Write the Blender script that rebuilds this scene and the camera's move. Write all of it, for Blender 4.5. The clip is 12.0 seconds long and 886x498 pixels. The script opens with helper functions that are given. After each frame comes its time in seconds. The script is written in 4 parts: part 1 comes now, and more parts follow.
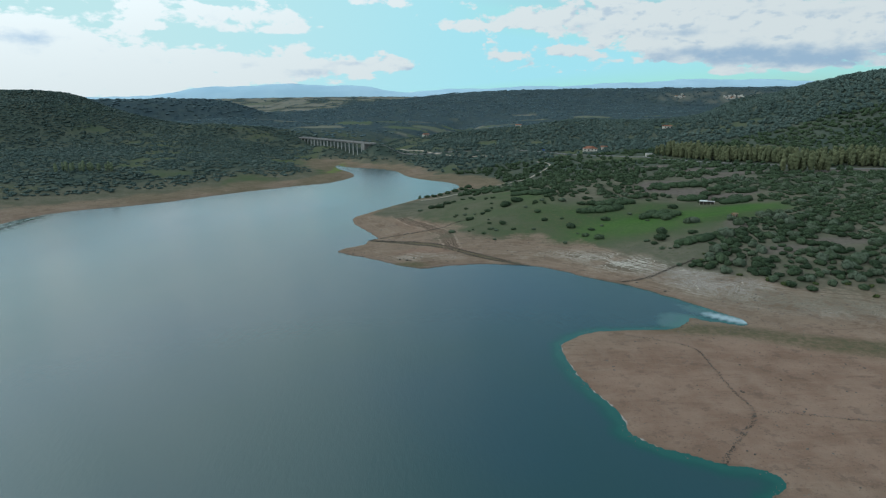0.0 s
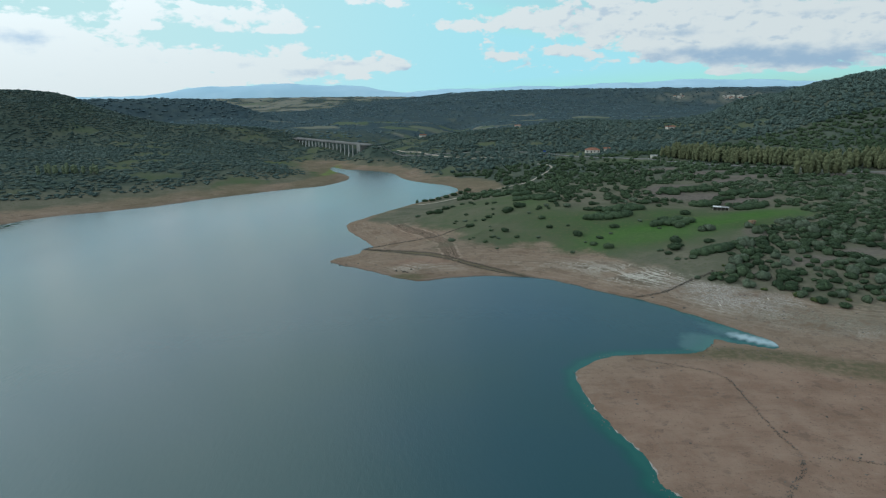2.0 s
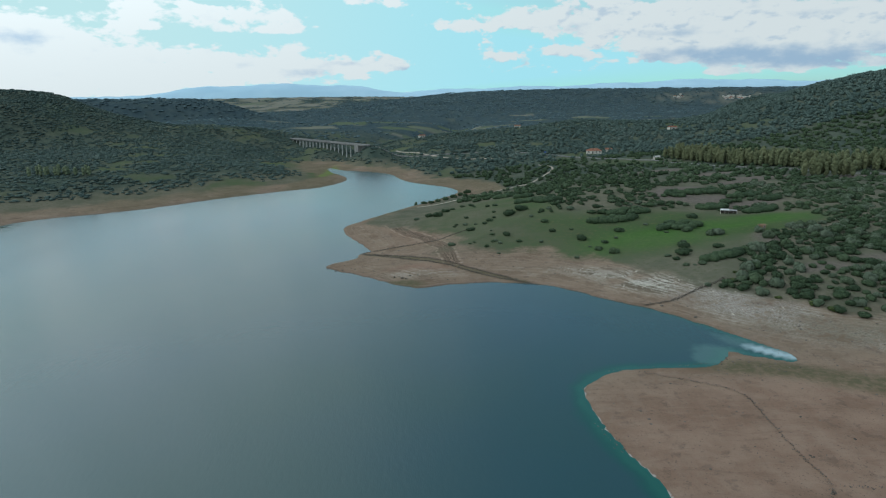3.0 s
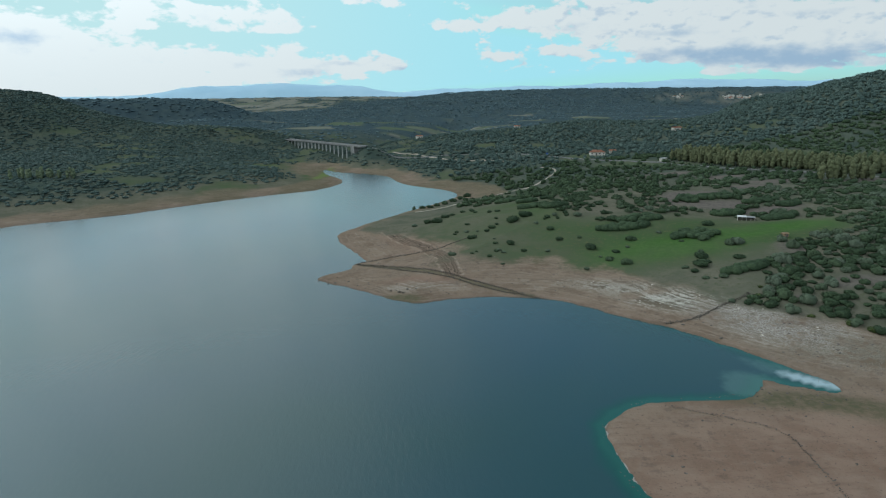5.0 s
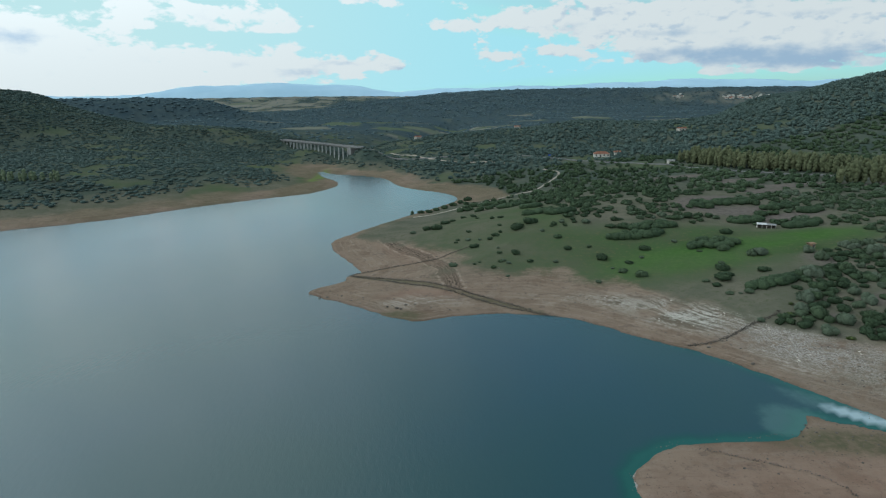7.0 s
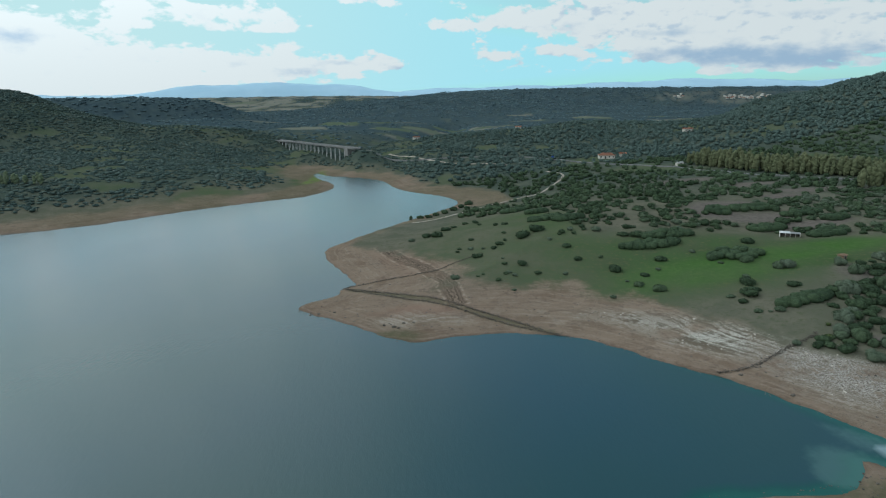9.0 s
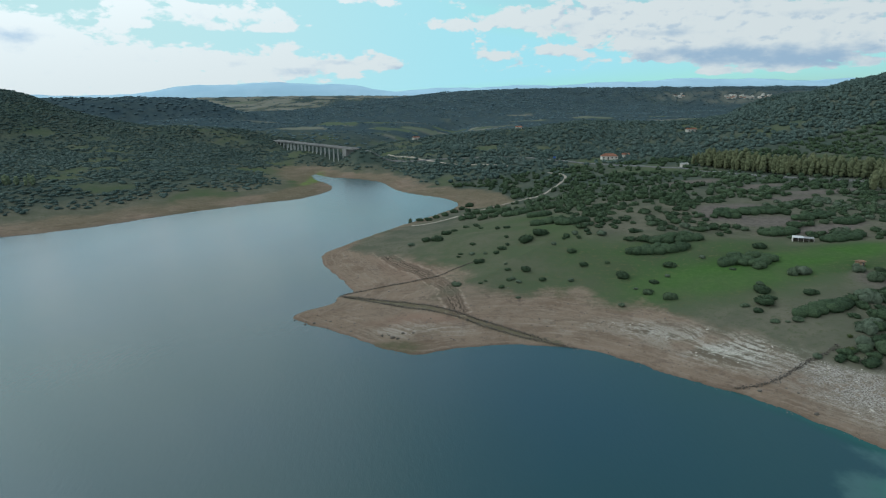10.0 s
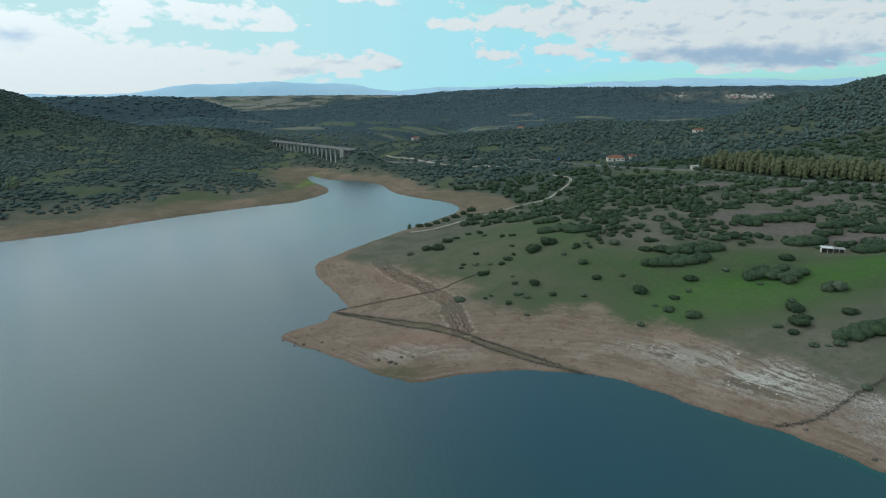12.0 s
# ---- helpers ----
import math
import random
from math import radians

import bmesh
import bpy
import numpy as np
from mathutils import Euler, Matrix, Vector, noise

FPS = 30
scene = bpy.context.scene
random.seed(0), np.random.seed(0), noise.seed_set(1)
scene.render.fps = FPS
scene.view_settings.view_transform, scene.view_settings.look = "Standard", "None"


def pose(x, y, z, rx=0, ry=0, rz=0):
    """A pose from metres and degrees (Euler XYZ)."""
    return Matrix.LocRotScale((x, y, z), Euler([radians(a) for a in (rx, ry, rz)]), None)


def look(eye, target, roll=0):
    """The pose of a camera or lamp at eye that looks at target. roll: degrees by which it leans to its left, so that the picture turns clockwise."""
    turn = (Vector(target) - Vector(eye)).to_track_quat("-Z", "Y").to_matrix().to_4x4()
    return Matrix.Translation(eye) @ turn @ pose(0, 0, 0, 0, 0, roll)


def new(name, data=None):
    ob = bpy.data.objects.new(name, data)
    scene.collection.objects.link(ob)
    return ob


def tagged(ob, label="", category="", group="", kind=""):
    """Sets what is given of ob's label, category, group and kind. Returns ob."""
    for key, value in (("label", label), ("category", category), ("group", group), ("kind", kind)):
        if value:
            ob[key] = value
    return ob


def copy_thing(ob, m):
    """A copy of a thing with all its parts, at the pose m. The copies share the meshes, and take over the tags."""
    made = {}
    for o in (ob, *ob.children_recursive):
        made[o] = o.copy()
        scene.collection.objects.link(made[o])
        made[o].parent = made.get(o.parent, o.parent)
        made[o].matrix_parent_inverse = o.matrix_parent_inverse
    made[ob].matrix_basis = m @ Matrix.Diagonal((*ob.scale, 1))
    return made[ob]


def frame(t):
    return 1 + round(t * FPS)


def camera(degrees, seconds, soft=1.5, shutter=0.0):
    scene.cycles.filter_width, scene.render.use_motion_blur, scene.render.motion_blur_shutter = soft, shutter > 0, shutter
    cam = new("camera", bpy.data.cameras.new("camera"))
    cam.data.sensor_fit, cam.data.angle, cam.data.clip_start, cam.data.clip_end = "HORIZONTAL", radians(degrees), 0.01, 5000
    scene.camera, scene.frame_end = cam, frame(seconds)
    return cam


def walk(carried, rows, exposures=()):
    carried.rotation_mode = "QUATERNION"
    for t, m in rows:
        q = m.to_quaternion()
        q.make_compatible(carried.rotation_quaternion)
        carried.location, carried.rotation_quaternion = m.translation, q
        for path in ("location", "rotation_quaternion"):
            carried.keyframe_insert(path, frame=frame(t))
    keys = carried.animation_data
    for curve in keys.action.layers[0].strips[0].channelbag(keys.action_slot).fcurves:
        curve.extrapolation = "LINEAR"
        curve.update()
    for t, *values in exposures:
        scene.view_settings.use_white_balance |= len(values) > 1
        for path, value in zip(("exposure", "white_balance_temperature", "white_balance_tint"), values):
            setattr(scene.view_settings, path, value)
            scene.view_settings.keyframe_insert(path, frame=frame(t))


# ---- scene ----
cam = camera(73.0, 12.0, 1.15)
# seconds, x, y, z, pitch, roll, yaw
ROWS = [
    (0.0, 0.00, 0.00, 78.00, -14.071, -0.834, 0.000),
    (1.0, -0.48, 10.23, 77.97, -14.069, -0.836, -0.148),
    (2.0, -0.95, 20.40, 77.94, -14.070, -0.835, -0.285),
    (3.0, -1.40, 30.53, 77.91, -14.073, -0.832, -0.413),
    (4.0, -1.83, 40.62, 77.88, -14.077, -0.826, -0.531),
    (5.0, -2.25, 50.65, 77.85, -14.085, -0.819, -0.639),
    (6.0, -2.65, 60.64, 77.82, -14.094, -0.808, -0.737),
    (7.0, -3.04, 70.58, 77.79, -14.105, -0.796, -0.825),
    (8.0, -3.41, 80.47, 77.76, -14.119, -0.781, -0.904),
    (9.0, -3.77, 90.32, 77.73, -14.136, -0.764, -0.972),
    (10.0, -4.11, 100.12, 77.70, -14.153, -0.744, -1.030),
    (11.0, -4.44, 109.86, 77.67, -14.173, -0.722, -1.079),
    (12.0, -4.75, 119.57, 77.64, -14.197, -0.698, -1.117),
]
walk(cam, [(t, pose(x, y, z, 90 + pitch, 0, yaw) @ pose(0, 0, 0, 0, 0, roll)) for t, x, y, z, pitch, roll, yaw in ROWS],
     [(0.0, 0.0, 5750, 0), (12.0, 0.0, 5750, 0)])

# ---------------------------------------------------------------- sky, sun, exposure
SUN_AZ, SUN_EL = -50.0, 38.0          # degrees from straight ahead (left: minus) and above the horizon
scene.view_settings.exposure = 0.0


class Nodes:
    """Short hand for node trees."""

    def __init__(self, tree):
        self.tree = tree

    def wire(self, value, socket):
        if isinstance(value, bpy.types.NodeSocket):
            self.tree.links.new(value, socket)
        else:
            socket.default_value = value

    def math(self, op, a, b=0.0, c=0.0, clamp=False):
        n = self.tree.nodes.new("ShaderNodeMath")
        n.operation, n.use_clamp = op, clamp
        for v, s in zip((a, b, c), n.inputs):
            self.wire(v, s)
        return n.outputs[0]

    def mix(self, k, a, b):
        n = self.tree.nodes.new("ShaderNodeMix")
        n.data_type = "RGBA"
        self.wire(k, n.inputs[0])
        for v, s in ((a, n.inputs[6]), (b, n.inputs[7])):
            self.wire((*v, 1.0) if isinstance(v, tuple) and len(v) == 3 else v, s)
        return n.outputs[2]

    def noise(self, scale, detail=4.0, rough=0.55, vector=None, distort=0.0, dims="3D"):
        n = self.tree.nodes.new("ShaderNodeTexNoise")
        n.noise_dimensions = dims
        n.inputs["Scale"].default_value, n.inputs["Detail"].default_value = scale, detail
        n.inputs["Roughness"].default_value, n.inputs["Distortion"].default_value = rough, distort
        if vector is not None:
            self.tree.links.new(vector, n.inputs["Vector"])
        return n.outputs["Fac"]

    def step(self, x, a, b):
        """0 at a, 1 at b, smooth between."""
        n = self.tree.nodes.new("ShaderNodeMapRange")
        n.interpolation_type = "SMOOTHSTEP"
        self.wire(x, n.inputs[0])
        n.inputs[1].default_value, n.inputs[2].default_value = a, b
        return n.outputs[0]

    def value(self, name):
        n = self.tree.nodes.new("ShaderNodeAttribute")
        n.attribute_name = name
        return n.outputs["Fac"]


def make_sky():
    world = bpy.data.worlds.new("sky")
    scene.world = world
    world.use_nodes = True
    world.node_tree.nodes.clear()
    g = Nodes(world.node_tree)
    sky = g.tree.nodes.new("ShaderNodeTexSky")
    sky.sky_type, sky.sun_disc = "NISHITA", False
    sky.sun_elevation, sky.sun_rotation = radians(SUN_EL), radians(SUN_AZ)
    sky.air_density, sky.dust_density, sky.ozone_density = 1.0, 0.6, 1.5
    where = g.tree.nodes.new("ShaderNodeTexCoord").outputs["Generated"]
    xyz = g.tree.nodes.new("ShaderNodeSeparateXYZ")
    g.tree.links.new(where, xyz.inputs[0])
    x, y, z = xyz.outputs
    az = g.math("MULTIPLY", g.math("ARCTAN2", x, y), 57.2958)
    el = g.math("MULTIPLY", g.math("ARCSINE", z), 57.2958)

    def blob(a, e, ra, re, weight):
        u = g.math("POWER", g.math("DIVIDE", g.math("SUBTRACT", az, a), ra), 2.0)
        v = g.math("POWER", g.math("DIVIDE", g.math("SUBTRACT", el, e), re), 2.0)
        return g.math("MULTIPLY", g.math("EXPONENT", g.math("MULTIPLY", g.math("ADD", u, v), -1.0)), weight)

    # cloud heaps: flattened towards the horizon, with rounded puffs along their edges
    flat = g.tree.nodes.new("ShaderNodeCombineXYZ")
    for v, s in zip((g.math("MULTIPLY", az, 0.34), g.math("MULTIPLY", g.math("POWER", g.math("MAXIMUM", el, 0.0), 0.85), 0.95), 0.0), flat.inputs):
        g.wire(v, s)

    def puffs(vector, scale):
        n = g.tree.nodes.new("ShaderNodeTexVoronoi")
        n.feature = "SMOOTH_F1"
        n.inputs["Scale"].default_value, n.inputs["Smoothness"].default_value = scale, 0.35
        n.inputs["Detail"].default_value, n.inputs["Roughness"].default_value = 2.0, 0.55
        g.tree.links.new(vector, n.inputs["Vector"])
        return g.math("SUBTRACT", 0.45, n.outputs["Distance"])

    def heaps(vector):
        return g.math("ADD", g.noise(1.0, 10.0, 0.58, vector, 0.25), g.math("MULTIPLY", puffs(vector, 1.7), 0.20))

    heap = heaps(flat.outputs[0])
    cover = heap
    # banks of cloud and gaps between them: azimuth, elevation, half widths, weight
    banks = ((-27, 2.4, 16, 2.6, 0.42), (-20, 7.4, 8, 1.1, 0.32), (-36, 4.0, 8, 5.0, 0.2), (-31, 5.6, 5, 0.9, 0.20), (-12.5, 6.1, 3.8, 0.55, 0.28), (-13.5, 7.4, 1.4, 0.8, 0.16),
             (-12, 3.0, 6.5, 0.9, 0.27), (-4.5, 3.0, 2.6, 0.8, 0.26), (-5.5, 8.4, 3.5, 0.45, 0.26), (2.5, 6.3, 3.2, 0.7, 0.30), (6.2, 3.7, 1.8, 1.3, 0.27),
             (11.5, 4.0, 2.4, 0.6, 0.27), (13.8, 2.5, 2.5, 0.6, 0.20), (9, 6.9, 4, 1.1, 0.24), (20, 5.8, 8, 1.9, 0.44), (30, 4.9, 9, 2.2, 0.46), (30, 3.0, 9, 0.9, 0.26), (21.5, 4.0, 6, 1.0, 0.16), (24.2, 1.9, 1.5, 0.5, 0.24),
             (17, 7.0, 8, 1.0, 0.18))
    gaps = ((-20.5, 5.4, 5.5, 0.45, -0.24), (-31, 7.5, 3.5, 0.6, -0.18), (-7, 6.0, 3.6, 1.3, -0.34), (-10.5, 8.0, 2.4, 0.7, -0.20), (0, 4.6, 3.0, 1.1, -0.28),
            (1, 1.8, 5, 0.6, -0.22), (18.5, 2.0, 4.5, 0.9, -0.32), (31, 1.0, 8, 0.6, -0.34), (10, 1.2, 12, 0.5, -0.20), (-6, 1.3, 8, 0.5, -0.12))
    for b in banks + gaps:
        cover = g.math("ADD", cover, blob(*b))
    # above the view: thick cloud ahead and to the west, blue gaps to the east
    cover = g.math("ADD", cover, g.math("MULTIPLY", g.step(el, 9.0, 13.0), g.math("SUBTRACT", g.math("MULTIPLY", g.step(az, 18.0, -18.0), 0.30), 0.05)))
    # unseen cloud behind the view, added to fill the facing tree sides
    cover = g.math("ADD", cover, g.math("MULTIPLY", g.step(g.math("ABSOLUTE", az), 55.0, 100.0), 0.22))
    # seen overhead the cloud is one soft sheet
    high = g.step(el, 8.5, 14.0)
    mask = g.math("ADD", g.math("MULTIPLY", g.step(cover, 0.51, 0.63), g.math("SUBTRACT", 1.0, high)), g.math("MULTIPLY", g.step(cover, 0.30, 0.86), high))
    # bellies of the clouds are greyer than their tops
    belly = g.math("MULTIPLY", g.noise(1.3, 6.0, 0.55, flat.outputs[0], 0.1), 0.75)
    for b in ((30, 2.7, 11, 1.0, 0.42), (24, 3.6, 7, 0.6, 0.2), (20.5, 5.1, 4, 0.45, 0.24), (14, 6.0, 3, 0.5, 0.18), (12.3, 3.5, 1.6, 0.25, 0.26), (7, 3.0, 1.5, 0.35, 0.26),
              (-11.8, 2.4, 2.4, 0.5, 0.34), (-17, 3.2, 1.4, 0.5, 0.2), (-7.6, 3.2, 1.6, 0.3, 0.24), (-2.6, 2.7, 1.6, 0.3, 0.28), (-33, 4.9, 2.2, 0.8, 0.34), (30.5, 6.0, 5, 0.4, 0.14)):
        belly = g.math("ADD", belly, blob(*b))
    belly = g.step(belly, 0.44, 0.84)
    # tops catch the light, undersides do not
    lifted = g.tree.nodes.new("ShaderNodeVectorMath")
    lifted.operation = "ADD"
    g.tree.links.new(flat.outputs[0], lifted.inputs[0])
    lifted.inputs[1].default_value = (-0.10, 0.28, 0.0)
    relief = g.math("SUBTRACT", heap, heaps(lifted.outputs[0]))
    belly = g.math("MAXIMUM", belly, g.math("MULTIPLY", g.step(relief, -0.02, -0.22), g.math("MULTIPLY", g.step(az, -14.0, 4.0), 0.55)))
    belly = g.math("MULTIPLY", belly, g.math("SUBTRACT", 1.0, g.math("MINIMUM", blob(-26, 2.0, 12, 2.4, 0.95), 1.0)))
    cloud = g.mix(belly, (0.712, 0.700, 0.680), (0.36, 0.45, 0.56))
    # the veiled sun brightens the cloud round it; unseen cloud behind adds fill
    glow = g.math("ADD", g.math("ADD", blob(SUN_AZ, SUN_EL, 46, 22.0, 3.0), 1.0), g.math("MULTIPLY", g.step(g.math("ABSOLUTE", az), 70.0, 130.0), 0.4))
    # extra glow above the view, added to brighten water and land
    glow = g.math("ADD", glow, g.math("MULTIPLY", g.step(el, 9.0, 15.0), 0.30))
    grow = g.tree.nodes.new("ShaderNodeVectorMath")
    grow.operation = "SCALE"
    g.tree.links.new(cloud, grow.inputs[0])
    g.tree.links.new(glow, grow.inputs["Scale"])
    clear = g.tree.nodes.new("ShaderNodeVectorMath")
    clear.operation = "MULTIPLY"
    g.tree.links.new(sky.outputs[0], clear.inputs[0])
    g.tree.links.new(g.mix(g.step(el, 7.0, 0.5), (0.132, 0.130, 0.108), (0.118, 0.136, 0.165)), clear.inputs[1])
    thin = g.tree.nodes.new("ShaderNodeVectorMath")
    thin.operation = "MINIMUM"
    g.tree.links.new(clear.outputs[0], thin.inputs[0])
    g.tree.links.new(g.mix(g.step(el, 8.5, 14.0), g.mix(g.step(az, 12.0, -30.0), (0.44, 0.745, 0.80), (0.60, 0.78, 0.765)), (0.62, 0.95, 1.35)), thin.inputs[1])
    back = g.tree.nodes.new("ShaderNodeBackground")
    g.tree.links.new(g.mix(mask, thin.outputs[0], grow.outputs[0]), back.inputs[0])
    back.inputs[1].default_value = 1.0
    out = g.tree.nodes.new("ShaderNodeOutputWorld")
    g.tree.links.new(back.outputs[0], out.inputs[0])


make_sky()
sun_data = bpy.data.lights.new("sun", "SUN")
sun_data.energy, sun_data.angle, sun_data.color = 0.55, radians(14), (1.0, 0.97, 0.92)
sun = new("sun", sun_data)
a, e = radians(SUN_AZ), radians(SUN_EL)
sun.matrix_world = look((1000 * math.sin(a) * math.cos(e), 1000 * math.cos(a) * math.cos(e), 1000 * math.sin(e)), (0, 0, 0))

# ---------------------------------------------------------------- the lie of the land
def smooth(a, b, x):
    """0 below a, 1 above b, gliding between."""
    u = np.clip((np.asarray(x, float) - a) / (b - a), 0, 1)
    return u * u * (3 - 2 * u)


def rounded(pts, rounds=2):
    """A polyline with its corners cut."""
    p = np.array(pts, float)
    for _ in range(rounds):
        q = np.empty((2 * len(p) - 2, 2))
        q[0::2] = 0.75 * p[:-1] + 0.25 * p[1:]
        q[1::2] = 0.25 * p[:-1] + 0.75 * p[1:]
        p = np.vstack([p[:1], q, p[-1:]])
    return p


# the lake's edge, bank by bank, in metres
WEST_BANK = [(-150, -420), (-330, -150), (-345, 120), (-318, 300), (-296, 400), (-289, 440), (-238, 468), (-214, 488),
             (-188, 521), (-152, 551), (-130, 569), (-112, 578), (-101, 597), (-90, 629), (-99, 668), (-120, 701), (-133, 752)]
RIVER_EAST = [(-117, 722), (-94, 709), (-80, 702), (-64, 687), (-50, 670), (-39, 624), (-20, 596), (6, 574), (16, 548), (14, 532), (2, 512)]
HEADLAND = [(-8, 496), (-19, 480), (-38, 448), (-56, 416), (-63, 399), (-58, 380), (-51, 366), (-40, 343), (-37, 337), (-46, 331),
            (-42, 325), (-57, 313), (-57, 306), (-43, 297), (-28, 284), (-14, 273), (-5, 274), (5, 278), (24, 280), (44, 275), (58, 261), (66, 253)]
BAY = [(75, 246), (85, 235), (93, 222), (101, 209), (107, 198), (104, 195), (98, 199), (92, 203), (88, 205), (85, 199), (80, 194), (71, 193)]
FLAT_POINT = [(58, 193), (49, 192), (40, 186), (36, 177), (36, 166), (38, 155), (42, 141), (44, 132), (42, 128), (47, 122), (54, 117), (60, 114),
              (67, 112), (70, 109), (67, 105), (62, 102), (66, 92), (110, 60), (190, -20), (170, -240), (20, -440), (-150, -420)]
LAKE = rounded(WEST_BANK + RIVER_EAST + HEADLAND + BAY + FLAT_POINT, 2)
# the dry bed of the stream above the lake
STREAM = rounded([(-131, 748), (-140, 800), (-156, 890), (-135, 980), (-70, 1080), (30, 1300), (60, 1600)], 1)


def to_line(x, y, line):
    best = np.full(x.shape, 1e18)
    for (ax, ay), (bx, by) in zip(line[:-1], line[1:]):
        ux, uy = bx - ax, by - ay
        k = np.clip(((x - ax) * ux + (y - ay) * uy) / (ux * ux + uy * uy + 1e-9), 0, 1)
        np.minimum(best, (x - ax - k * ux) ** 2 + (y - ay - k * uy) ** 2, out=best)
    return np.sqrt(best)


def in_lake(x, y):
    inside = np.zeros(x.shape, bool)
    for (ax, ay), (bx, by) in zip(LAKE[:-1], LAKE[1:]):
        if ay != by:
            inside ^= ((ay > y) != (by > y)) & (x < (bx - ax) * (y - ay) / (by - ay) + ax)
    return inside


def shore(x, y):
    """Metres to the water's edge: above 0 on land, below 0 in the lake."""
    x, y = np.asarray(x, float), np.asarray(y, float)
    return np.where(in_lake(x, y), -1, 1) * to_line(x, y, LAKE) + 0.7 * waves(x, y, 17, 8) + 0.35 * waves(x, y, 6, 19)


def waves(x, y, size, seed):
    """Soft uneven swell between -1 and 1, from a few crossed sines."""
    out = 0
    for i in range(5):
        a = seed * 1.7 + i * 2.4
        k = (0.7 + 0.37 * i) * 2 * math.pi / size
        out = out + np.sin(k * (x * math.cos(a) + y * math.sin(a)) + seed * 3.1 * i + 1.3 * np.sin(k * 0.6 * (y * math.cos(a) - x * math.sin(a)))) / (1 + 0.5 * i)
    return out / 2.8


def hill(x, y, cx, cy, high, rx, ry, turn=0, steep=1.0):
    c, s = math.cos(radians(turn)), math.sin(radians(turn))
    u, v = (x - cx) * c + (y - cy) * s, (y - cy) * c - (x - cx) * s
    return high * np.exp(-((u / rx) ** 2 + (v / ry) ** 2) ** steep)


def height(x, y, d=None):
    """The ground's height above the water."""
    x, y = np.asarray(x, float), np.asarray(y, float)
    d = shore(x, y) if d is None else d
    land = np.minimum(np.maximum(d, 0), to_line(x, y, STREAM) * (0.85 + 1.1 * smooth(900, 1000, y)) + 2)
    flat = 1 - 0.8 * smooth(235, 190, y) * smooth(-20, 20, x) * smooth(330, 200, x)
    z = 28 * (1 - np.exp(-land / 135)) * flat
    z = z * (0.55 + 0.45 * smooth(20, 110, land))
    inland = smooth(40, 260, land)
    rise = (hill(x, y, 652, 748, 79, 285, 262, 0, 1.5) + hill(x, y, 215, 930, 15, 110, 120) + hill(x, y, 452, 922, 11, 40, 50, 0, 1.5) + hill(x, y, 150, 300, 4, 40, 40)
            + hill(x, y, 120, 265, 4, 22, 20)
            + hill(x, y, -735, 930, 62, 258, 190, 0, 2.4) + hill(x, y, -650, 985, 10, 90, 80, 0, 2.0) + hill(x, y, -340, 930, 14, 120, 120)
            + hill(x, y, -430, 1040, 12, 130, 90)
            + hill(x, y, -1020, 1640, 59, 540, 230, 0, 5) + hill(x, y, -470, 1330, 16, 130, 150)
            + hill(x, y, 1050, 2900, 78, 1270, 600, -4, 3) + hill(x, y, 100, 2320, 46, 540, 300)
            + hill(x, y, -900, 3800, 68, 1500, 760, 0, 1.7))
    z = z + rise * inland + hill(x, y, 128, 268, 3.5, 36, 34) - hill(x, y, 155, 356, 2.5, 30, 30) + hill(x, y, -80, 772, 16, 28, 20, -60) + hill(x, y, -156, 876, 12, 62, 40, -55, 1.5) + hill(x, y, -90, 800, 9, 20, 18)
    z = z + inland * (2.2 * waves(x, y, 190, 1) + 1.0 * waves(x, y, 67, 2)) * (1 + smooth(900, 2500, y) * 1.6)
    z = z + smooth(2, 40, land) * (0.35 * waves(x, y, 31, 3) + 0.12 * waves(x, y, 11, 4))
    bed = -1.2 - 9 * (1 - np.exp(np.minimum(d, 0) / 60))
    near = smooth(-1.5, 1.5, d + 0.5 * waves(x, y, 9, 5))
    return np.where(d > 1.5, z + 0.12, near * (z + 0.12) + (1 - near) * bed)

# ---------------------------------------------------------------- materials
def material(name, rough=0.8, spec=0.3):
    m = bpy.data.materials.new(name)
    m.use_nodes = True
    g = Nodes(m.node_tree)
    shader = m.node_tree.nodes["Principled BSDF"]
    shader.inputs["Roughness"].default_value = rough
    shader.inputs["Specular IOR Level"].default_value = spec
    return m, g, shader


def place_of(g):
    return g.tree.nodes.new("ShaderNodeNewGeometry").outputs["Position"]


def bump(g, shader, h, strength, distance):
    b = g.tree.nodes.new("ShaderNodeBump")
    b.inputs["Strength"].default_value, b.inputs["Distance"].default_value = strength, distance
    g.tree.links.new(h, b.inputs["Height"])
    g.tree.links.new(b.outputs[0], shader.inputs["Normal"])


def simple(name, dark, light, scale, rough=0.8, relief=0.02, spec=0.3):
    """A surface of two tones, mixed by grain at two scales."""
    m, g, shader = material(name, rough, spec)
    at = place_of(g)
    k = g.math("ADD", g.math("MULTIPLY", g.noise(scale, 5, 0.6, at), 0.6), g.math("MULTIPLY", g.noise(scale * 0.13, 3, 0.5, at), 0.4))
    g.wire(g.mix(g.step(k, 0.36, 0.64), dark, light), shader.inputs["Base Color"])
    bump(g, shader, g.noise(scale * 2.5, 4, 0.6, at), 0.5, relief)
    return m


